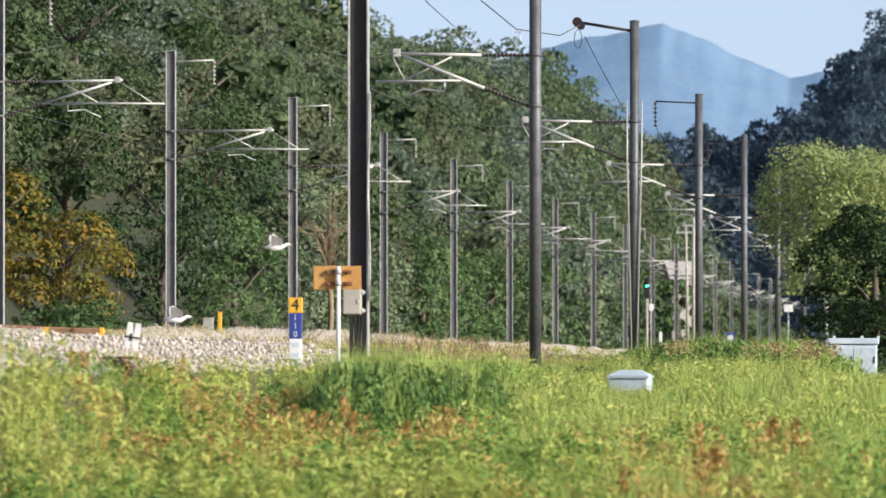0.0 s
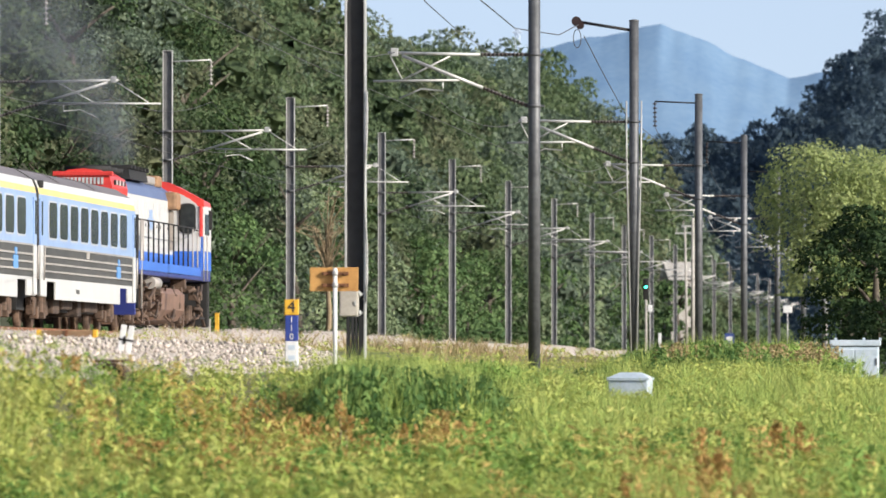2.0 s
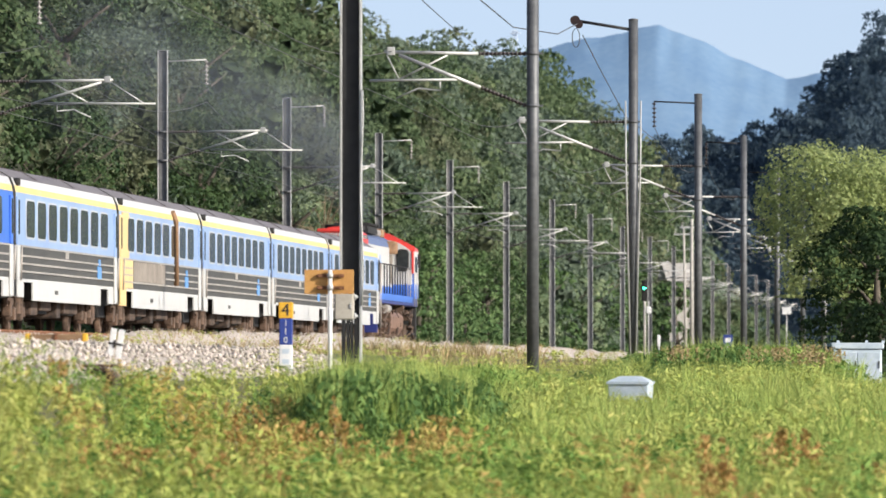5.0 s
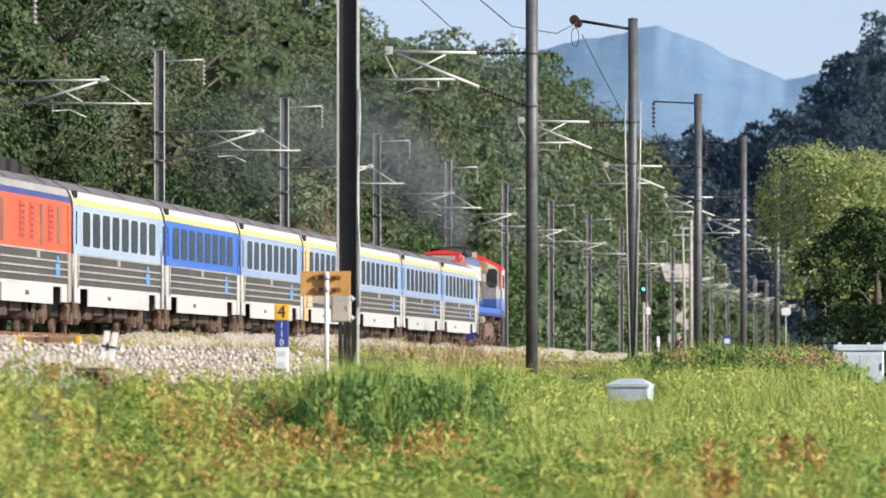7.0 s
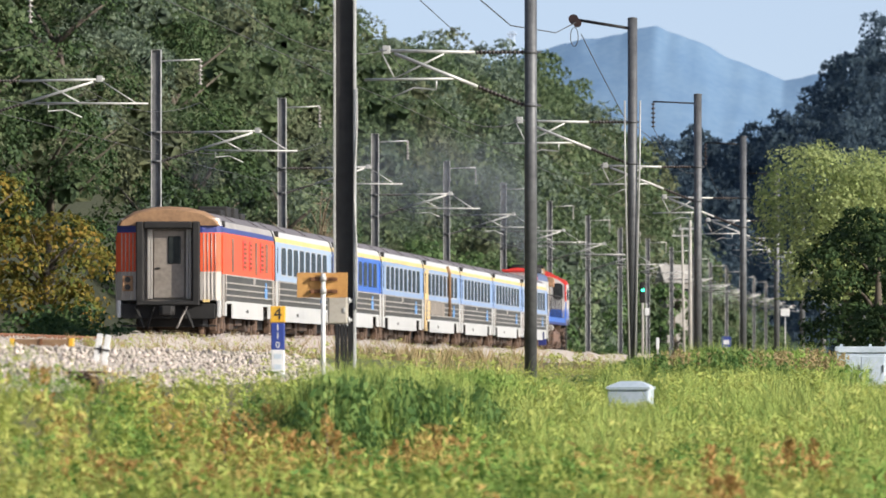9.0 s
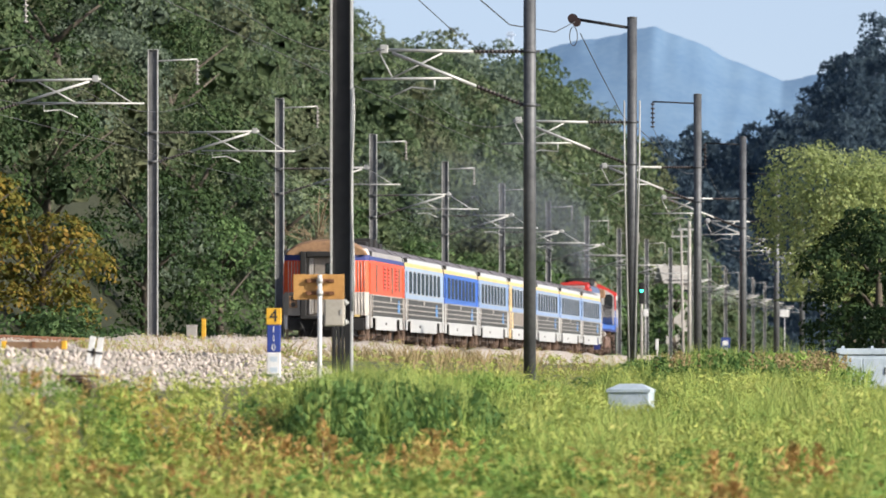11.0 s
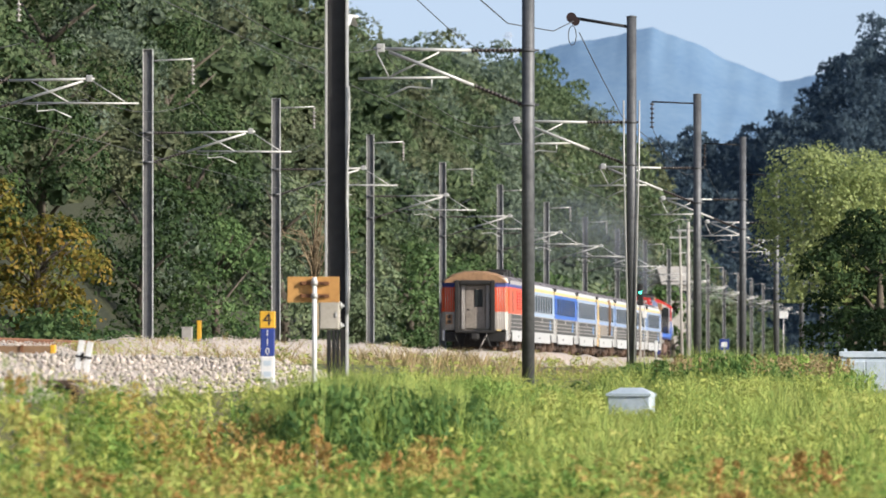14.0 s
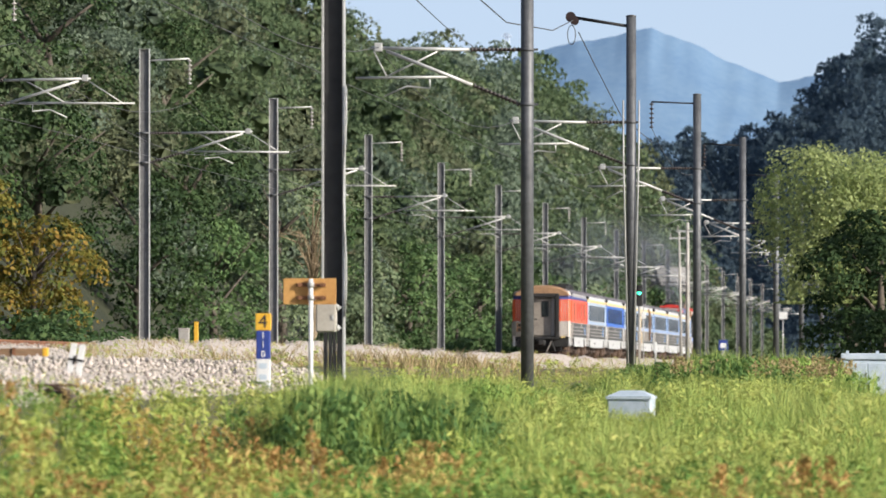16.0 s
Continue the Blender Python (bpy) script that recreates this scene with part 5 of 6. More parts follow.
M_PAINT_B = surface("enamel_blue_paint", (0.02, 0.04, 0.20, 1), (0.03, 0.06, 0.28, 1), 4.0, 0.4, fine=25, bump=0.03)
M_BOXGREY = surface("beige_steel_cabinet", (0.36, 0.33, 0.28, 1), (0.46, 0.43, 0.37, 1), 4.0, 0.5, fine=25, bump=0.03)
M_BOXBLUE = surface("pale_blue_weathered_paint", (0.38, 0.46, 0.52, 1), (0.55, 0.62, 0.68, 1), 2.2, 0.6, fine=11)
M_CONC = surface("weathered_concrete", (0.30, 0.28, 0.25, 1), (0.46, 0.44, 0.40, 1), 3.0, 0.9)
M_INK = surface("black_lettering", (0.02, 0.02, 0.02, 1), (0.03, 0.03, 0.03, 1), bump=0)
M_GREEN_GLOW = glow("green_signal_light", (0.05, 1.0, 0.55, 1), 6.0)


def up(py, y):
    """Height at the distance y along an elevation, given on the image plane."""
    return CAM_Z + (658 - py) / FOCAL * y


def writing(text, size, m, material, parent):
    cu = bpy.data.curves.new("writing", "FONT")
    cu.body, cu.size, cu.align_x, cu.align_y, cu.extrude = text, size, "CENTER", "CENTER", 0.002
    ob = new("writing", cu)
    dg = bpy.context.evaluated_depsgraph_get()
    me = bpy.data.meshes.new_from_object(ob.evaluated_get(dg))
    bpy.data.objects.remove(ob)
    me.materials.clear()
    me.materials.append(material)
    o = part("writing", me, None, parent)
    o.matrix_basis = m
    return o


def kilometre_post():
    y = 126.0
    t = thing("kilometre_post", pose(at(494, y), y, base_z(at(494, y), y) - 0.05), "yellow, blue and white kilometre post with numbers", "marker post")
    b = float(t.matrix_basis.translation.z)
    z = [up(q, y) - b for q in (668, 617, 569, 540)]
    part("foot", box(BM(), -0.095, 0.095, -0.05, 0.05, 0, z[1], 0.012), M_PAINT_W, t)
    part("blue_face", box(BM(), -0.095, 0.095, -0.05, 0.05, z[1], z[2], 0.012), M_PAINT_B, t)
    part("yellow_head", box(BM(), -0.105, 0.105, -0.055, 0.055, z[2], z[3], 0.012), M_PAINT_Y, t)
    writing("4", 0.25, pose(0, -0.06, (z[2] + z[3]) / 2, 90), M_INK, t)
    for k, c in enumerate("110"):
        writing(c, 0.125, pose(0, -0.055, z[2] - 0.068 - k * 0.126, 90), M_PAINT_W, t)
    for k in range(2):
        part("faded_bar", box(BM(), -0.05, 0.05, -0.056, -0.049, z[1] - 0.13 - 0.15 * k, z[1] - 0.06 - 0.15 * k), M_BOXBLUE, t)


def sign_board():
    y = 126.6
    t = thing("sign_board", pose(at(574, y), y, base_z(at(574, y), y) - 0.05), "tan sign board seen from behind on a white post", "sign")
    b = float(t.matrix_basis.translation.z)
    part("post", tube(BM(), [(0, 0, -0.1), (0, 0, up(482, y) - b)], 0.032, 12), M_PAINT_W, t)
    z0, z1 = up(525, y) - b, up(481, y) - b
    part("board", box(BM(), -0.38, 0.34, 0.06, 0.085, z0, z1, 0.006), M_BOARD, t)
    for z in (z0 + 0.09, z1 - 0.09):
        c = part("bracket", box(BM(), -0.2, 0.2, 0.03, 0.062, z - 0.025, z + 0.025, 0.005), M_RUST, t)
        part("pipe_clip", tube(BM(), [(0, 0, z - 0.035), (0, 0, z + 0.035)], 0.045, 10), M_GALV, c)
        for x in (-0.15, 0.15):
            part("bolt", tube(BM(), [(x, 0.0, z), (x, 0.04, z)], 0.03, 6), M_RUST, c)


def pole_cabinet():
    y = 128.6
    x = at(603, y)
    t = thing("pole_cabinet", pose(x, y - 0.12, up(572, y)), "beige steel cabinet strapped to the dark pole", "cabinet")
    part("body", box(BM(), -0.155, 0.135, -0.14, 0.0, 0, 0.40, 0.015), M_BOXGREY, t)
    d = part("door", box(BM(), -0.14, 0.12, -0.155, -0.138, 0.015, 0.385, 0.008), M_BOXGREY, t)
    part("latch", box(BM(), 0.07, 0.1, -0.17, -0.15, 0.17, 0.24, 0.004), M_GALV, d)
    for z in (0.06, 0.34):
        part("hinge", tube(BM(), [(0.15, -0.12, z - 0.04), (0.15, -0.12, z + 0.04)], 0.02, 8), M_GALV, t)
        part("strap", box(BM(), 0.13, 0.19, -0.1, -0.02, z - 0.02, z + 0.02), M_GALV, t)


def cable_marker():
    y = 108.0
    x = at(178, y)
    t = thing("cable_marker", pose(x, y, base_z(x, y) - 0.03, 0, 9, 0), "pair of white leaning metal marker plates in the ballast", "marker post")
    for dx in (-0.05, 0.05):
        bm = box(BM(), dx - 0.036, dx + 0.036, -0.02, 0.02, 0, 0.40, 0.006)
        part("plate", bm, M_PAINT_W, t)
    part("cross_bar", box(BM(), -0.1, 0.1, -0.03, -0.018, 0.20, 0.225), M_BLACK, t)
    part("badge", box(BM(), -0.03, -0.005, -0.03, -0.018, 0.16, 0.26), M_BLACK, t)


M_BEAM = surface("weathered_brown_timber", (0.17, 0.10, 0.055, 1), (0.31, 0.20, 0.11, 1), 3.0, 0.85, fine=16, stretch=(0.3, 1, 1))


def siding_end():
    y = 117.0
    t = thing("buffer_beam", pose(at(76, y), y, base_z(at(76, y), y) - 0.02), "rusty beam with yellow ends across the siding", "beam")
    h = up(598, y) - base_z(at(76, y), y) + 0.02
    part("beam", box(BM(), -0.36, 0.36, -0.08, 0.08, h - 0.15, h, 0.012), M_BEAM, t)
    for s in (-1, 1):
        part("yellow_end", box(BM(), s * 0.39 - 0.03, s * 0.39 + 0.03, -0.085, 0.085, h - 0.13, h + 0.01, 0.006), M_PAINT_Y, t)
        part("foot", box(BM(), s * 0.28 - 0.05, s * 0.28 + 0.05, -0.07, 0.07, 0, h - 0.12), M_RUST, t)
    part("splice", box(BM(), -0.02, 0.02, -0.1, -0.075, h - 0.13, h + 0.01), M_RUST, t)


def drain():
    y = 98.0
    x = at(150, y)
    t = thing("drain_pipe", pose(x, y, up(690, y)), "rusty drain mouth half buried in the bank", "drain")
    bm = BM()
    ring = lambda r, yy: [bm.verts.new((r * 1.25 * math.cos(a * math.tau / 18), yy, 0.02 + r * math.sin(a * math.tau / 18))) for a in range(18)]
    o0, i0, i1, o1 = ring(0.17, -0.1), ring(0.14, -0.1), ring(0.14, 0.5), ring(0.17, 0.5)
    for u, w in ((o0, i0), (i0, i1), (i1, o1), (o1, o0)):
        for k in range(18):
            bm.faces.new((u[k], u[(k + 1) % 18], w[(k + 1) % 18], w[k]))
    bmesh.ops.recalc_face_normals(bm, faces=bm.faces[:])
    part("pipe", bm, M_BOGIE, t)
    part("slab", box(BM(), -0.34, 0.22, -0.14, 0.3, 0.19, 0.225, 0.012), M_BOGIE, t)
    # Added black plate stands in for the darkness inside the pipe.
    part("dark_mouth_fill", box(BM(), -0.17, 0.17, 0.02, 0.06, -0.12, 0.15), M_BLACK, t)


def line_side_block():
    y = 293.0
    for px, w, h, mat, name, label in ((345, 0.17, 0.85, M_CONC, "cable_box", "small weathered concrete cable box beside the track"), (366, 0.07, 1.0, M_PAINT_Y, "marker_stub", "short yellow marker post beside the track")):
        x = at(px, y)
        t = thing(name, pose(x, y, base_z(x, y) - 0.02), label, "marker post" if w < 0.1 else "cable box")
        part("body", box(BM(), -w, w, -w, w, 0, h, 0.02), mat, t)
        part("cap", box(BM(), -w * 1.08, w * 1.08, -w * 1.08, w * 1.08, h, h + 0.05, 0.015), M_CONC if w > 0.1 else M_PAINT_Y, t)
        if w < 0.1:
            part("base", box(BM(), -0.11, 0.11, -0.11, 0.11, -0.1, 0.12, 0.02), M_PAINT_W, t)


def utility_box():
    y = 150.0
    x = at(1117, y)
    t = thing("utility_box", pose(x, y, base_z(x, y) - 0.1, 0, 0, -8), "pale blue-white utility box with a lid in the grass", "utility box")
    h = up(684, y) - base_z(x, y) + 0.1
    part("body", box(BM(), -0.35, 0.35, -0.25, 0.25, 0, h, 0.02), M_BOXBLUE, t)
    bm = BM()
    a, b, c = ([bm.verts.new((x * w, y * d, z)) for x, y in ((-1, -1), (1, -1), (1, 1), (-1, 1))] for w, d, z in ((0.37, 0.28, h - 0.03), (0.37, 0.28, h + 0.015), (0.18, 0.04, h + 0.11)))
    for u, w in ((a, b), (b, c)):
        for k in range(4):
            bm.faces.new((u[k], u[(k + 1) % 4], w[(k + 1) % 4], w[k]))
    bm.faces.new(a), bm.faces.new(c)
    bmesh.ops.recalc_face_normals(bm, faces=bm.faces[:])
    part("lid", bm, M_BOXBLUE, t)


def equipment_cabinet():
    y = 185.0
    x = at(1528, y)
    t = thing("equipment_cabinet", pose(x, y, base_z(x, y) - 0.05), "weathered pale blue equipment cabinet in the weeds", "cabinet")
    h = up(612, y) - base_z(x, y) + 0.05
    part("body", box(BM(), -0.57, 0.45, -0.4, 0.4, 0, h - 0.14, 0.02), M_BOXBLUE, t)
    part("lid", box(BM(), -0.60, 0.49, -0.44, 0.44, h - 0.13, h, 0.02), M_BOXBLUE, t)
    for x0 in (-0.55, -0.055):
        d = part("door", box(BM(), x0, x0 + 0.48, -0.425, -0.39, 0.1, h - 0.2, 0.012), M_BOXBLUE, t)
        part("handle", box(BM(), x0 + 0.44, x0 + 0.47, -0.445, -0.42, 0.4, 0.55, 0.004), M_GREY, d)
    for px in (-0.5, 0.1, 0.45):
        part("lifting_lug", box(BM(), px, px + 0.06, -0.03, 0.03, h, h + 0.05), M_BOXBLUE, t)


def signal():
    y = 500.0
    x = at(1139, y)
    t = thing("railway_signal", pose(x, y, base_z(x, y) - 0.05), "railway signal on a white post showing green", "railway signal")
    h = up(498, y) - base_z(x, y) + 0.05
    part("post", tube(BM(), [(0, 0, 0), (0, 0, h - 1.0)], 0.075, 10), M_CONC, t)
    hd = part("head", box(BM(), -0.17, 0.17, -0.1, 0.1, h - 1.2, h, 0.06), M_BLACK, t)
    part("light", tube(BM(), [(0, -0.14, h - 0.45), (0, -0.1, h - 0.45)], 0.085, 14), M_GREEN_GLOW, hd, "lit green lens")
    for z in (h - 0.2, h - 0.45, h - 0.75):
        part("hood", tube(BM(), [(0, -0.3, z + 0.1), (0, -0.1, z + 0.13)], 0.09, 10), M_BLACK, hd)
    part("side_box", box(BM(), 0.1, 0.36, -0.1, 0.12, h - 1.9, h - 1.5, 0.03), M_PAINT_W, t)
    part("ladder", tube(BM(), [(0.22, 0.1, 0), (0.22, 0.1, h - 1.2)], 0.03, 6), M_GALV, t)


def concrete_poles():
    for px, y, py, r, lean in ((1223, 470, 386, 0.12, 0), (1213, 520, 400, 0.09, -1.0), (1459, 640, 470, 0.12, 0)):
        x = at(px, y)
        t = thing("concrete_pole", pose(x, y, base_z(x, y) - 0.1, 0, lean, 0), "slim pale concrete pole near the siding", "utility pole", "concrete poles")
        h = up(py, y) - base_z(x, y)
        part("shaft", tube(BM(), [(0, 0, 0), (0, 0, h)], r, 12, radii=[r, r * 0.7]), M_CONC, t)
        part("crossarm", box(BM(), -0.6, 0.6, -0.05, 0.05, h - 0.5, h - 0.4), M_GALV, t)
        for q in (-0.5, 0.5):
            part("insulator", sheds(BM(), (q, 0, h - 0.4), (q, 0, h - 0.15), 3, 0.06, 0.02), M_INSUL_PALE, t)


def small_signs():
    for px, py, y, w, hh, mat, label in ((1287, 594, 640, 0.34, 0.75, M_PAINT_B, "small blue and white sign beside the siding"), (1391, 545, 620, 0.32, 0.5, M_PAINT_W, "small white sign board on a post"), (1165, 594, 330, 0.06, 0.42, M_PAINT_W, "short white marker post by the track")):
        x = at(px, y)
        t = thing("sign", pose(x, y, base_z(x, y) - 0.05), label, "sign")
        h = up(py, y) - base_z(x, y)
        part("post", tube(BM(), [(0, 0.03, 0), (0, 0.03, h)], 0.04, 8), M_GALV, t)
        p = part("panel", box(BM(), -w, w, -0.03, 0.0, h - hh, h, 0.02), mat, t)
        if mat is M_PAINT_B:
            part("mark", box(BM(), -w * 0.6, w * 0.6, -0.045, -0.03, h - hh * 0.75, h - hh * 0.3), M_PAINT_W, p)


def far_house(px, y, w, hgt, words, roofc):
    x = at(px, y)
    t = thing("house", pose(x, y, base_z(x, y) - 0.1, 0, 0, 12), words, "house")
    part("wall", box(BM(), -w / 2, w / 2, 0, 5, 0, hgt, 0.03), M_CONC, t)
    bm = BM()
    a = [bm.verts.new(p) for p in ((-w / 2 - 0.3, -0.3, hgt), (w / 2 + 0.3, -0.3, hgt), (w / 2 + 0.3, 5.3, hgt), (-w / 2 - 0.3, 5.3, hgt))]
    r = [bm.verts.new(p) for p in ((-w / 2 - 0.3, 2.5, hgt + 1.7), (w / 2 + 0.3, 2.5, hgt + 1.7))]
    for f in ((a[0], a[1], r[1], r[0]), (a[2], a[3], r[0], r[1]), (a[1], a[2], r[1]), (a[3], a[0], r[0]), tuple(reversed(a))):
        bm.faces.new(f)
    part("roof", bm, roofc, t)
    for k in range(3):
        wd = part("window", box(BM(), -w / 2 + 0.5 + k * w / 3, -w / 2 + 1.3 + k * w / 3, -0.06, 0.02, hgt - 1.5, hgt - 0.6), M_GLASS, t)
        part("sill", box(BM(), -w / 2 + 0.4 + k * w / 3, -w / 2 + 1.4 + k * w / 3, -0.14, 0.0, hgt - 1.6, hgt - 1.52), M_CONC, wd)


def mast_far():
    y = 4150.0
    x = at(908, y)
    z0, z1 = up(190, y), up(56, y)
    # Distance haze is put into the steel's pale blue colour.
    m = surface("haze_tinted_steel", (0.45, 0.52, 0.62, 1), (0.52, 0.59, 0.68, 1), 0.1, 0.9, bump=0)
    t = thing("lattice_tower", pose(x, y, z0), "pale lattice radio tower on the far ridge", "radio tower")
    h = z1 - z0
    for s, q in ((-1, -1), (1, -1), (1, 1), (-1, 1)):
        part("leg", tube(BM(), [(s * 1.7, q * 1.7, -8), (s * 0.8, q * 0.8, h)], 0.28, 6), m, t)
    for k in range(8):
        z = h * k / 8
        w = 1.7 - 0.9 * k / 8
        part("brace", tube(BM(), [(-w, -w, z), (w, -w, z + h / 8)], 0.16, 5), m, t)
    part("platform", box(BM(), -2.2, 2.2, -2.2, 2.2, h - 1.2, h - 0.6), m, t)
    part("platform", box(BM(), -1.4, 1.4, -1.4, 1.4, h, h + 0.5), m, t)


def wires():
    """Contact, messenger and feeder wires, hung from pole to pole."""
    def span(bm, x0, z0f, y0, step, n, sag, r, x1=None):
        pts = []
        for i in range(n):
            for k in range(8):
                f = k / 8
                y = y0 + step * (i + f)
                pts.append((x0, y, z0f - sag * 4 * f * (1 - f)))
        tube(bm, pts, r, 4, caps=False)
    G = "overhead wires"
    lz = base_z(LEFT_X, 300) - 0.05
    for name, x, z, y0, st, n, sag, r in (("contact_wire", TRAIN_X, lz + 5.6, 184, 50.2, 14, 0.03, 0.008), ("messenger_wire", TRAIN_X, lz + 6.6, 184, 50.2, 14, 0.7, 0.009), ("contact_wire", NEAR_X, CAM_Z + 5.52, 79, 50, 16, 0.03, 0.008), ("messenger_wire", NEAR_X, CAM_Z + 6.5, 79, 50, 16, 0.7, 0.009), ("feeder_wire", LEFT_X + 1.42, lz + 8.05, 184, 50.2, 14, 0.9, 0.010), ("feeder_wire", RIGHT_X - 1.4, CAM_Z + 7.7, 279, 50, 10, 0.8, 0.010)):
        bm = BM()
        span(bm, x, z, y0, st, n, sag, r)
        tagged(part(name, bm, M_WIRE), "thin weathered overhead wire strung along the track", "wire", G)
    # loose feeders that run up to the tensioning mast
    y = 229.0
    top = up(40, y)
    for name, pts in (("feeder_wire", [(at(1020, y), y, top), (at(985, 210), 210, up(58, 210)), (at(905, 190), 190, up(45, 190)), (at(840, 165), 165, up(-10, 165)), (at(760, 140), 140, up(-120, 140))]),
                      ("feeder_wire", [(at(860, 300), 300, up(92, 300)), (at(800, 250), 250, up(50, 250)), (at(745, 215), 215, up(0, 215)), (at(680, 180), 180, up(-70, 180))]),
                      ("tension_wire", [(at(1030, y), y, top - 0.3), (at(1060, 245), 245, up(120, 245)), (at(1105, 279), 279, up(205, 279)), (at(1160, 330), 330, up(250, 330))])):
        bm = tube(BM(), pts, 0.013, 5, caps=False)
        tagged(part(name, bm, M_WIRE), "thin loose feeder wire against the sky", "wire", G)


def dock_plant(px, y, top, label, mat):
    """A tall seeding weed that stands above the rest."""
    x = at(px, y)
    t = thing("dock_plant", pose(x, y, base_z(x, y) - 0.03), label, "weed", "tall seeding weeds")
    h = up(top, y) - base_z(x, y)
    part("stem", tube(BM(), [(0, 0, 0), (0.02, 0, h * 0.5), (0, 0.01, h)], 0, 6, radii=[0.012, 0.009, 0.004]), M_TWIG, t)
    rng = np.random.default_rng(int(px))
    z = h * (1 - 0.26 * rng.uniform(0, 1, 90))
    w = 0.045 * np.sin(np.clip((h - z) / (0.26 * h), 0.05, 1) * 2.6)[:, None]
    a = rng.uniform(0, math.tau, 90)
    p = np.concatenate([np.stack([np.cos(a), np.sin(a)], 1) * w, z[:, None]], 1)
    v, f = leaves(p, rng.normal(size=(90, 3)), 0.026, rng, 0.7, 1.0)
    part("seed_head", mesh_of("seed_head", v, f, mat), None, t)
    v, f = forb(int(px), 26, h * 0.6, 0.14, 0.06)
    part("leaves", mesh_of("leaves", v, f, M_WEED_DEEP), None, t)


dock_plant(579, 96, 708, "tall weed with a rusty orange seed head", M_SEED)
dock_plant(590, 97, 742, "tall weed with a rusty orange seed head", M_SEED)
dock_plant(700, 94, 770, "tall weed with a rusty orange seed head", M_SEED)
dock_plant(400, 95, 742, "tall weed with a rusty orange seed head", M_SEED)
dock_plant(1184, 128, 712, "dry brown weed stalk above the grass", M_DRY)
dock_plant(60, 90, 800, "tall weed with a rusty orange seed head", M_SEED)
kilometre_post()
sign_board()
pole_cabinet()
cable_marker()
siding_end()
drain()
line_side_block()
utility_box()
equipment_cabinet()
signal()
concrete_poles()
small_signs()
far_house(1203, 830, 2.2, 8.2, "small pale house with a grey roof in the valley", M_CONC)
tree("bush", "green bush in front of the small house", pose(at(1196, 790), 790, base_z(at(1196, 790), 790)), 76, 2600, 2.3, 7.6, 22, 0.2, M_LEAF_FRESH, low=0.03)
mast_far()
wires()


# ---- birds ----
M_FEATHER = surface("white_feathers", (0.72, 0.72, 0.70, 1), (0.82, 0.82, 0.80, 1), 8.0, 0.8, fine=40, bump=0.1)
M_BILL = surface("yellow_bill", (0.45, 0.28, 0.05, 1), (0.55, 0.35, 0.08, 1), 8.0, 0.6)


def egret():
    """A white egret in flight, flying along its own +y."""
    t = thing("egret", pose(0, 0, 0), "white egret flying low over the line", "bird", "egrets")
    body = [(0, -0.30, 0.0), (0, -0.2, 0.01), (0, -0.05, 0.0), (0, 0.08, 0.0), (0, 0.16, 0.03), (0, 0.22, 0.07), (0, 0.27, 0.07), (0, 0.31, 0.06)]
    part("body", tube(BM(), body, 0, 10, radii=[0.02, 0.055, 0.085, 0.075, 0.045, 0.035, 0.035, 0.015]), M_FEATHER, t)
    part("bill", tube(BM(), [(0, 0.30, 0.06), (0, 0.38, 0.05)], 0, 6, radii=[0.014, 0.003]), M_BILL, t)
    part("legs", tube(BM(), [(0, -0.25, -0.02), (0, -0.46, -0.03)], 0.012, 5), M_INSUL, t)
    wings = []
    for s in (-1, 1):
        bm = BM()
        edge = [(0.0, 0.10, -0.12), (0.14, 0.13, -0.14), (0.30, 0.10, -0.15), (0.44, -0.02, -0.14), (0.50, -0.12, -0.14)]
        top, low = [], []
        for x, f, b in edge:
            top.append([bm.verts.new((s * x, f, 0.012)), bm.verts.new((s * x, (f + b) / 2, 0.03)), bm.verts.new((s * x, b - 0.02, 0.0))])
            low.append([bm.verts.new((s * x, f, 0.0)), bm.verts.new((s * x, (f + b) / 2, 0.01)), bm.verts.new((s * x, b - 0.02, -0.006))])
        for q in (top, low):
            for u, w in zip(q, q[1:]):
                for k in range(2):
                    bm.faces.new((u[k], u[k + 1], w[k + 1], w[k]))
        bmesh.ops.recalc_face_normals(bm, faces=bm.faces[:])
        w = part("wing", bm, M_FEATHER, t)
        w.location = (s * 0.05, 0, 0.03)
        wings.append((w, s))
    t.scale = (1.3, 1.3, 1.3)
    return t, wings


BIRDS = [egret(), egret(), egret()]


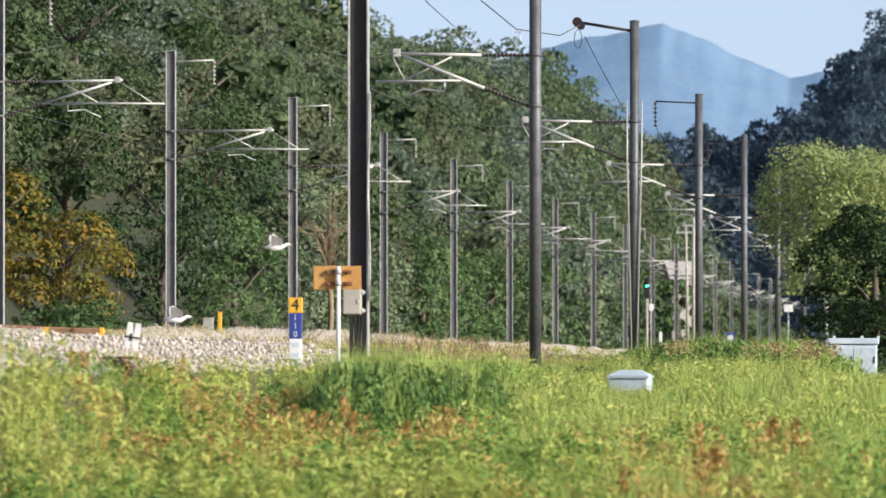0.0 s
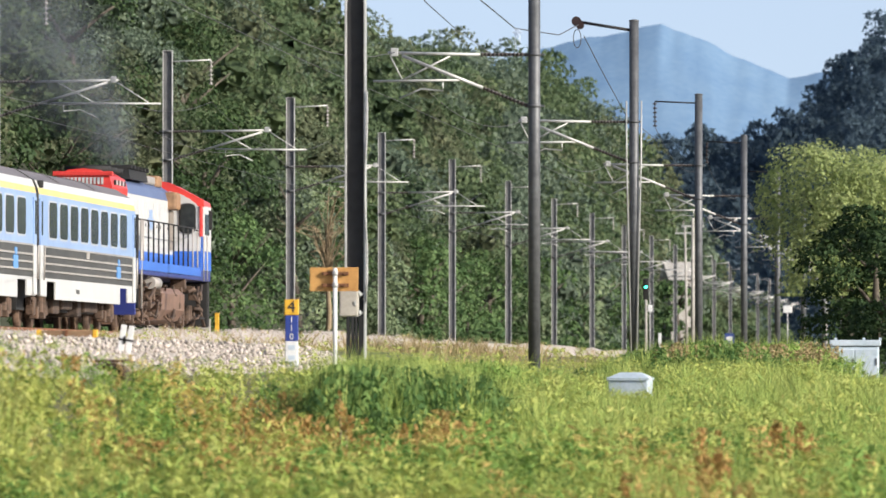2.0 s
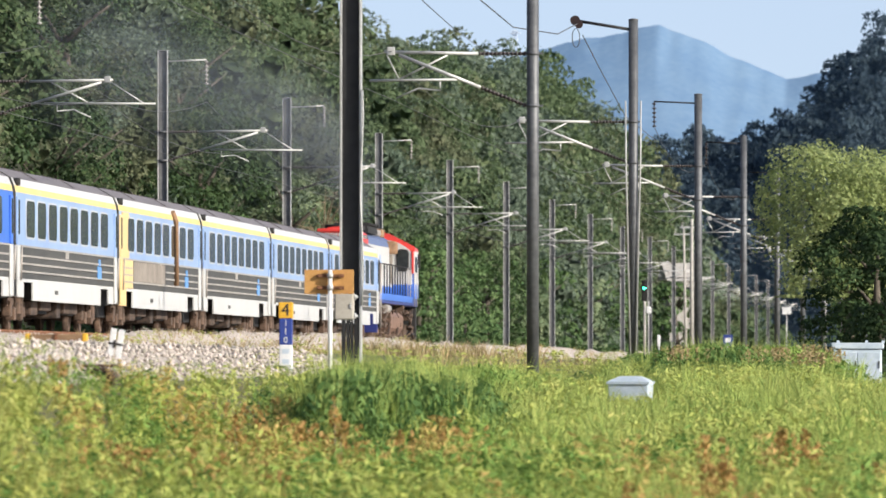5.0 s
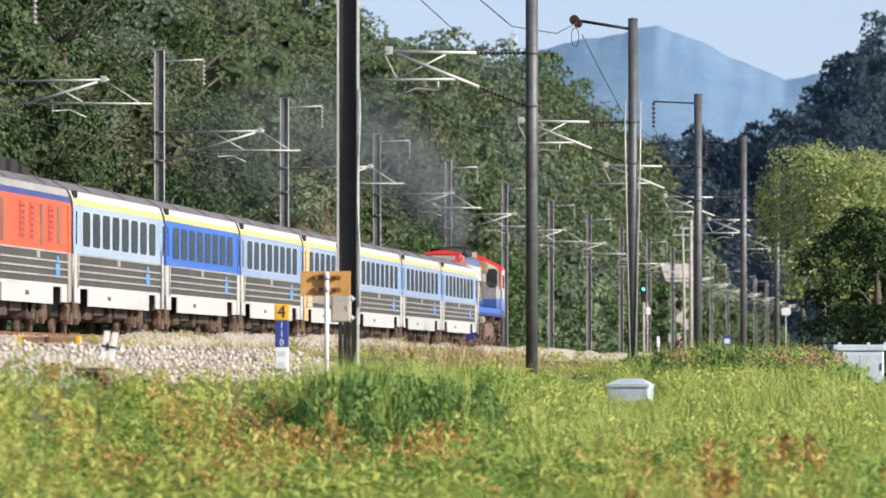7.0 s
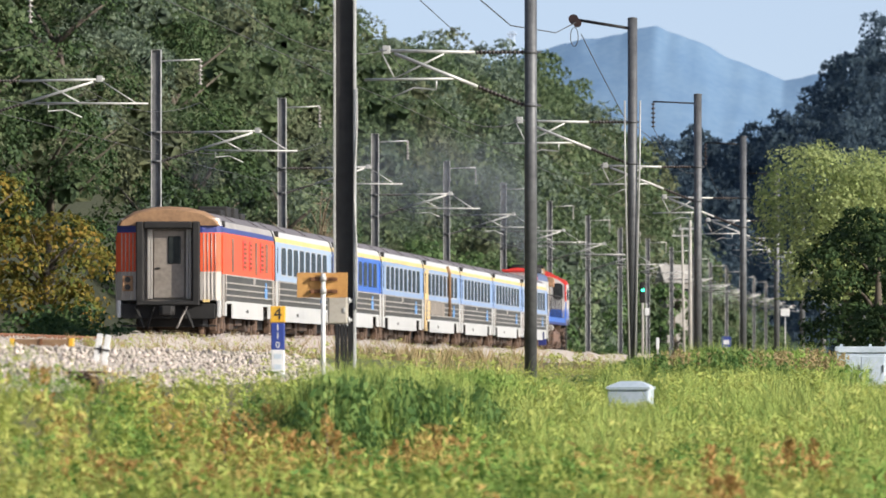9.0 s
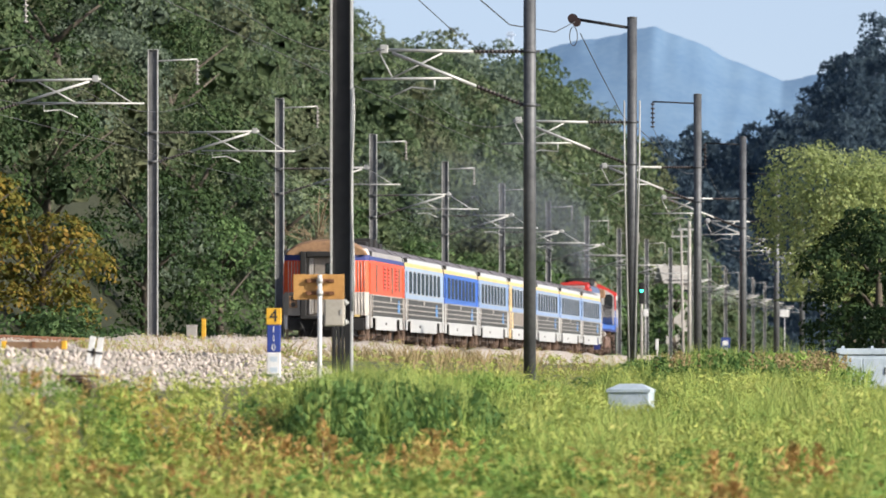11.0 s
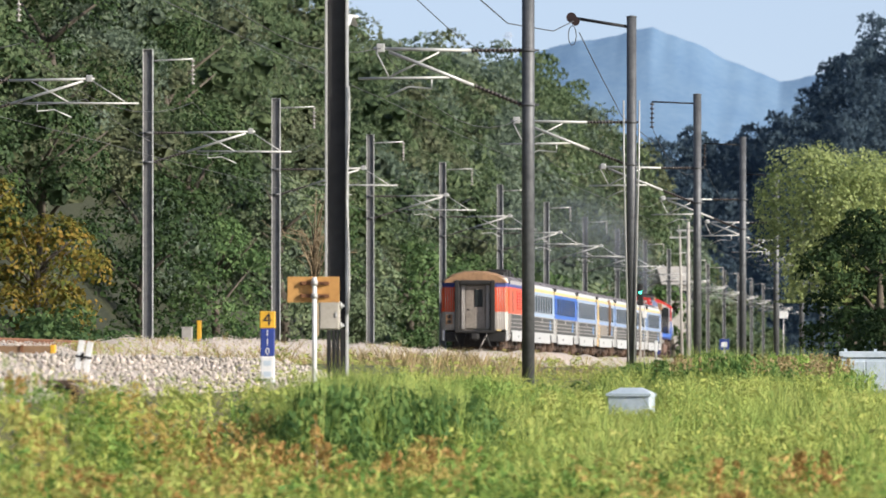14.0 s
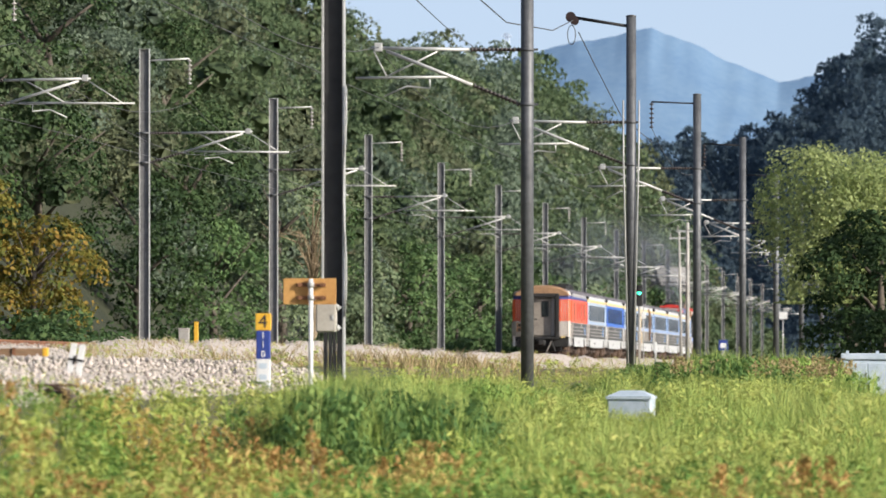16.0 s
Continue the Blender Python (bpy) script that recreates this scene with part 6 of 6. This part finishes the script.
# ---- exhaust smoke: soft grey puffs that travel with the engine ----
def smoke_mat(name, dens, grey=0.12):
    m = bpy.data.materials.new(name)
    m.use_nodes = True
    n, l = m.node_tree.nodes, m.node_tree.links
    n.remove(n["Principled BSDF"])
    co = n.new("ShaderNodeTexCoord")
    grad = n.new("ShaderNodeTexGradient")
    grad.gradient_type = "SPHERICAL"
    l.new(co.outputs["Object"], grad.inputs[0])
    nz = n.new("ShaderNodeTexNoise")
    nz.inputs["Scale"].default_value, nz.inputs["Detail"].default_value = 2.2, 5.0
    l.new(co.outputs["Object"], nz.inputs["Vector"])
    nr = n.new("ShaderNodeMapRange")
    nr.inputs[1].default_value, nr.inputs[2].default_value = 0.22, 0.8
    l.new(nz.outputs[0], nr.inputs[0])
    gr = n.new("ShaderNodeMapRange")
    gr.interpolation_type = "SMOOTHSTEP"
    gr.inputs[2].default_value = 0.8
    l.new(grad.outputs["Fac"], gr.inputs[0])
    a, b = n.new("ShaderNodeMath"), n.new("ShaderNodeMath")
    a.operation = b.operation = "MULTIPLY"
    l.new(nr.outputs[0], a.inputs[0])
    l.new(gr.outputs[0], a.inputs[1])
    l.new(a.outputs[0], b.inputs[0])
    b.inputs[1].default_value = dens
    mx, tr, df = n.new("ShaderNodeMixShader"), n.new("ShaderNodeBsdfTransparent"), n.new("ShaderNodeBsdfDiffuse")
    df.inputs[0].default_value = (grey * 0.88, grey, grey * 1.2, 1)
    l.new(b.outputs[0], mx.inputs[0])
    l.new(tr.outputs[0], mx.inputs[1])
    l.new(df.outputs[0], mx.inputs[2])
    l.new(mx.outputs[0], n["Material Output"].inputs[0])
    return m


def puff(size, mat, k):
    """One puff: a soft uneven bowl of smoke."""
    bm = BM()
    rng = random.Random(k)
    rows = []
    for q in range(1, 5):
        r = q / 4
        rows.append([bm.verts.new((math.cos(a * math.tau / 16) * r, 0.25 * r * r - 0.1 + rng.uniform(-0.04, 0.04), math.sin(a * math.tau / 16) * r)) for a in range(16)])
    c = bm.verts.new((0, -0.1, 0))
    for a in range(16):
        bm.faces.new((c, rows[0][a], rows[0][(a + 1) % 16]))
        for u, w in zip(rows, rows[1:]):
            bm.faces.new((u[a], w[a], w[(a + 1) % 16], u[(a + 1) % 16]))
    ob = part("smoke_puff", bm, mat, smooth=True)
    ob.scale = (size, size * 1.4, size)
    return tagged(ob, "thin dark grey diesel exhaust smoke above the train", "smoke", "puffs of exhaust smoke")


M_HAZE = smoke_mat("sooty_exhaust", 0.9, 0.05)
M_SMOKE = [smoke_mat("dense_smoke", 0.85), smoke_mat("thin_smoke", 0.52, 0.12), smoke_mat("faint_smoke", 0.36, 0.145)]
# distance behind the stack, height above the rails, sideways drift, size, density
PUFFS = [(puff(s, M_SMOKE[q], k), b, h, x) for k, (b, h, x, s, q) in enumerate([
    (0.5, 4.9, 0.0, 0.8, 0), (2.5, 5.4, -0.1, 1.1, 0), (5.0, 5.9, -0.2, 1.5, 1), (8, 6.6, -0.4, 1.9, 1), (12, 7.2, -0.6, 2.3, 1),
    (17, 7.6, -1.0, 2.6, 1), (23, 8.0, -1.4, 2.9, 2), (30, 8.2, -2.0, 3.1, 2), (39, 8.2, -2.7, 3.3, 2), (50, 8.0, -3.4, 3.4, 2), (64, 7.6, -4.2, 3.5, 2)])]
PUFFS.append((puff(0.95, M_HAZE, 40), 192.5, 4.35, 0.3))


# ---- what moves ----
def train_y(t):
    """Where the rear face of the last carriage stands."""
    return 189.21 + 30.594 * (t - 7.0)


def flight(t, px, py, y):
    """A place in the air at the distance y, along a bearing at the time t."""
    k = 1 + 0.00337 * (t - 8)
    qx, qy = 1237 + (px - 1237) / k, 190 + (py - 190) / k
    return at(qx, y), y, up(qy, y)


def motions():
    for ob, off in TRAIN:
        walk(ob, [(float(t), pose(TRAIN_X, train_y(t) + off, RAIL_Z)) for t in range(0, 17, 2)])
    for k, (ob, back, high, side) in enumerate(PUFFS):
        rows = []
        for t in range(0, 17):
            w = 0.02 * back * math.sin(0.9 * t + k)
            m = pose(TRAIN_X + side + 0.4 * w, train_y(t) + 199.5 - back - w, RAIL_Z + high + 0.5 * w, 0, 12 * math.sin(0.6 * t + 2 * k), 0)
            rows.append((float(t), m))
        walk(ob, rows)
    ways = [
        [(0, 490, 437), (0.4, 760, 436), (0.6, 908, 431), (0.8, 1072, 432), (1.0, 1253, 443), (1.2, 1400, 412), (1.4, 1550, 400)],
        [(0, 312, 565), (0.5, 808, 588), (0.6, 904, 578), (0.8, 1092, 566), (1.0, 1276, 537), (1.2, 1424, 500), (1.4, 1575, 470)],
        [(11.8, 1690, 20), (12.2, 1480, 44), (12.5, 1352, 55), (12.8, 1188, 54), (13.0, 1088, 66), (13.3, 944, 76), (13.7, 760, 50), (14.3, 468, 2), (14.6, 330, -30)],
    ]
    for k, ((t, wings), way) in enumerate(zip(BIRDS, ways)):
        dist = (262, 255, 330)[k]
        pts = [(s, Vector(flight(s, a, b, dist))) for s, a, b in way]
        head = -82 if k < 2 else 78
        (t0, p0), (t1, p1) = pts[0], pts[-1]
        v0, v1 = (pts[1][1] - p0) / (pts[1][0] - t0), (p1 - pts[-2][1]) / (t1 - pts[-2][0])
        if t0 > 0:
            pts.insert(0, (0.0, p0 - v0 * t0))
        pts.append((16.0, p1 + Vector((v1.x, v1.y, abs(v1.z) * 0.3)) * (16.0 - t1)))
        walk(t, [(s, pose(p.x, p.y, p.z, 0, 0, head)) for s, p in pts])
        for w, side in wings:
            rows = []
            for i in range(0, 17 * 8):
                s = i / 8
                if s <= 16 and (s < 1.8 or s > 11.5 or i % 8 == 0):
                    a = 42 * math.sin(s * 13.5 + 1.9 * k + 0.6) + 6
                    rows.append((s, pose(w.location.x, w.location.y, w.location.z, 0, -side * a, 0)))
            walk(w, rows)


motions()
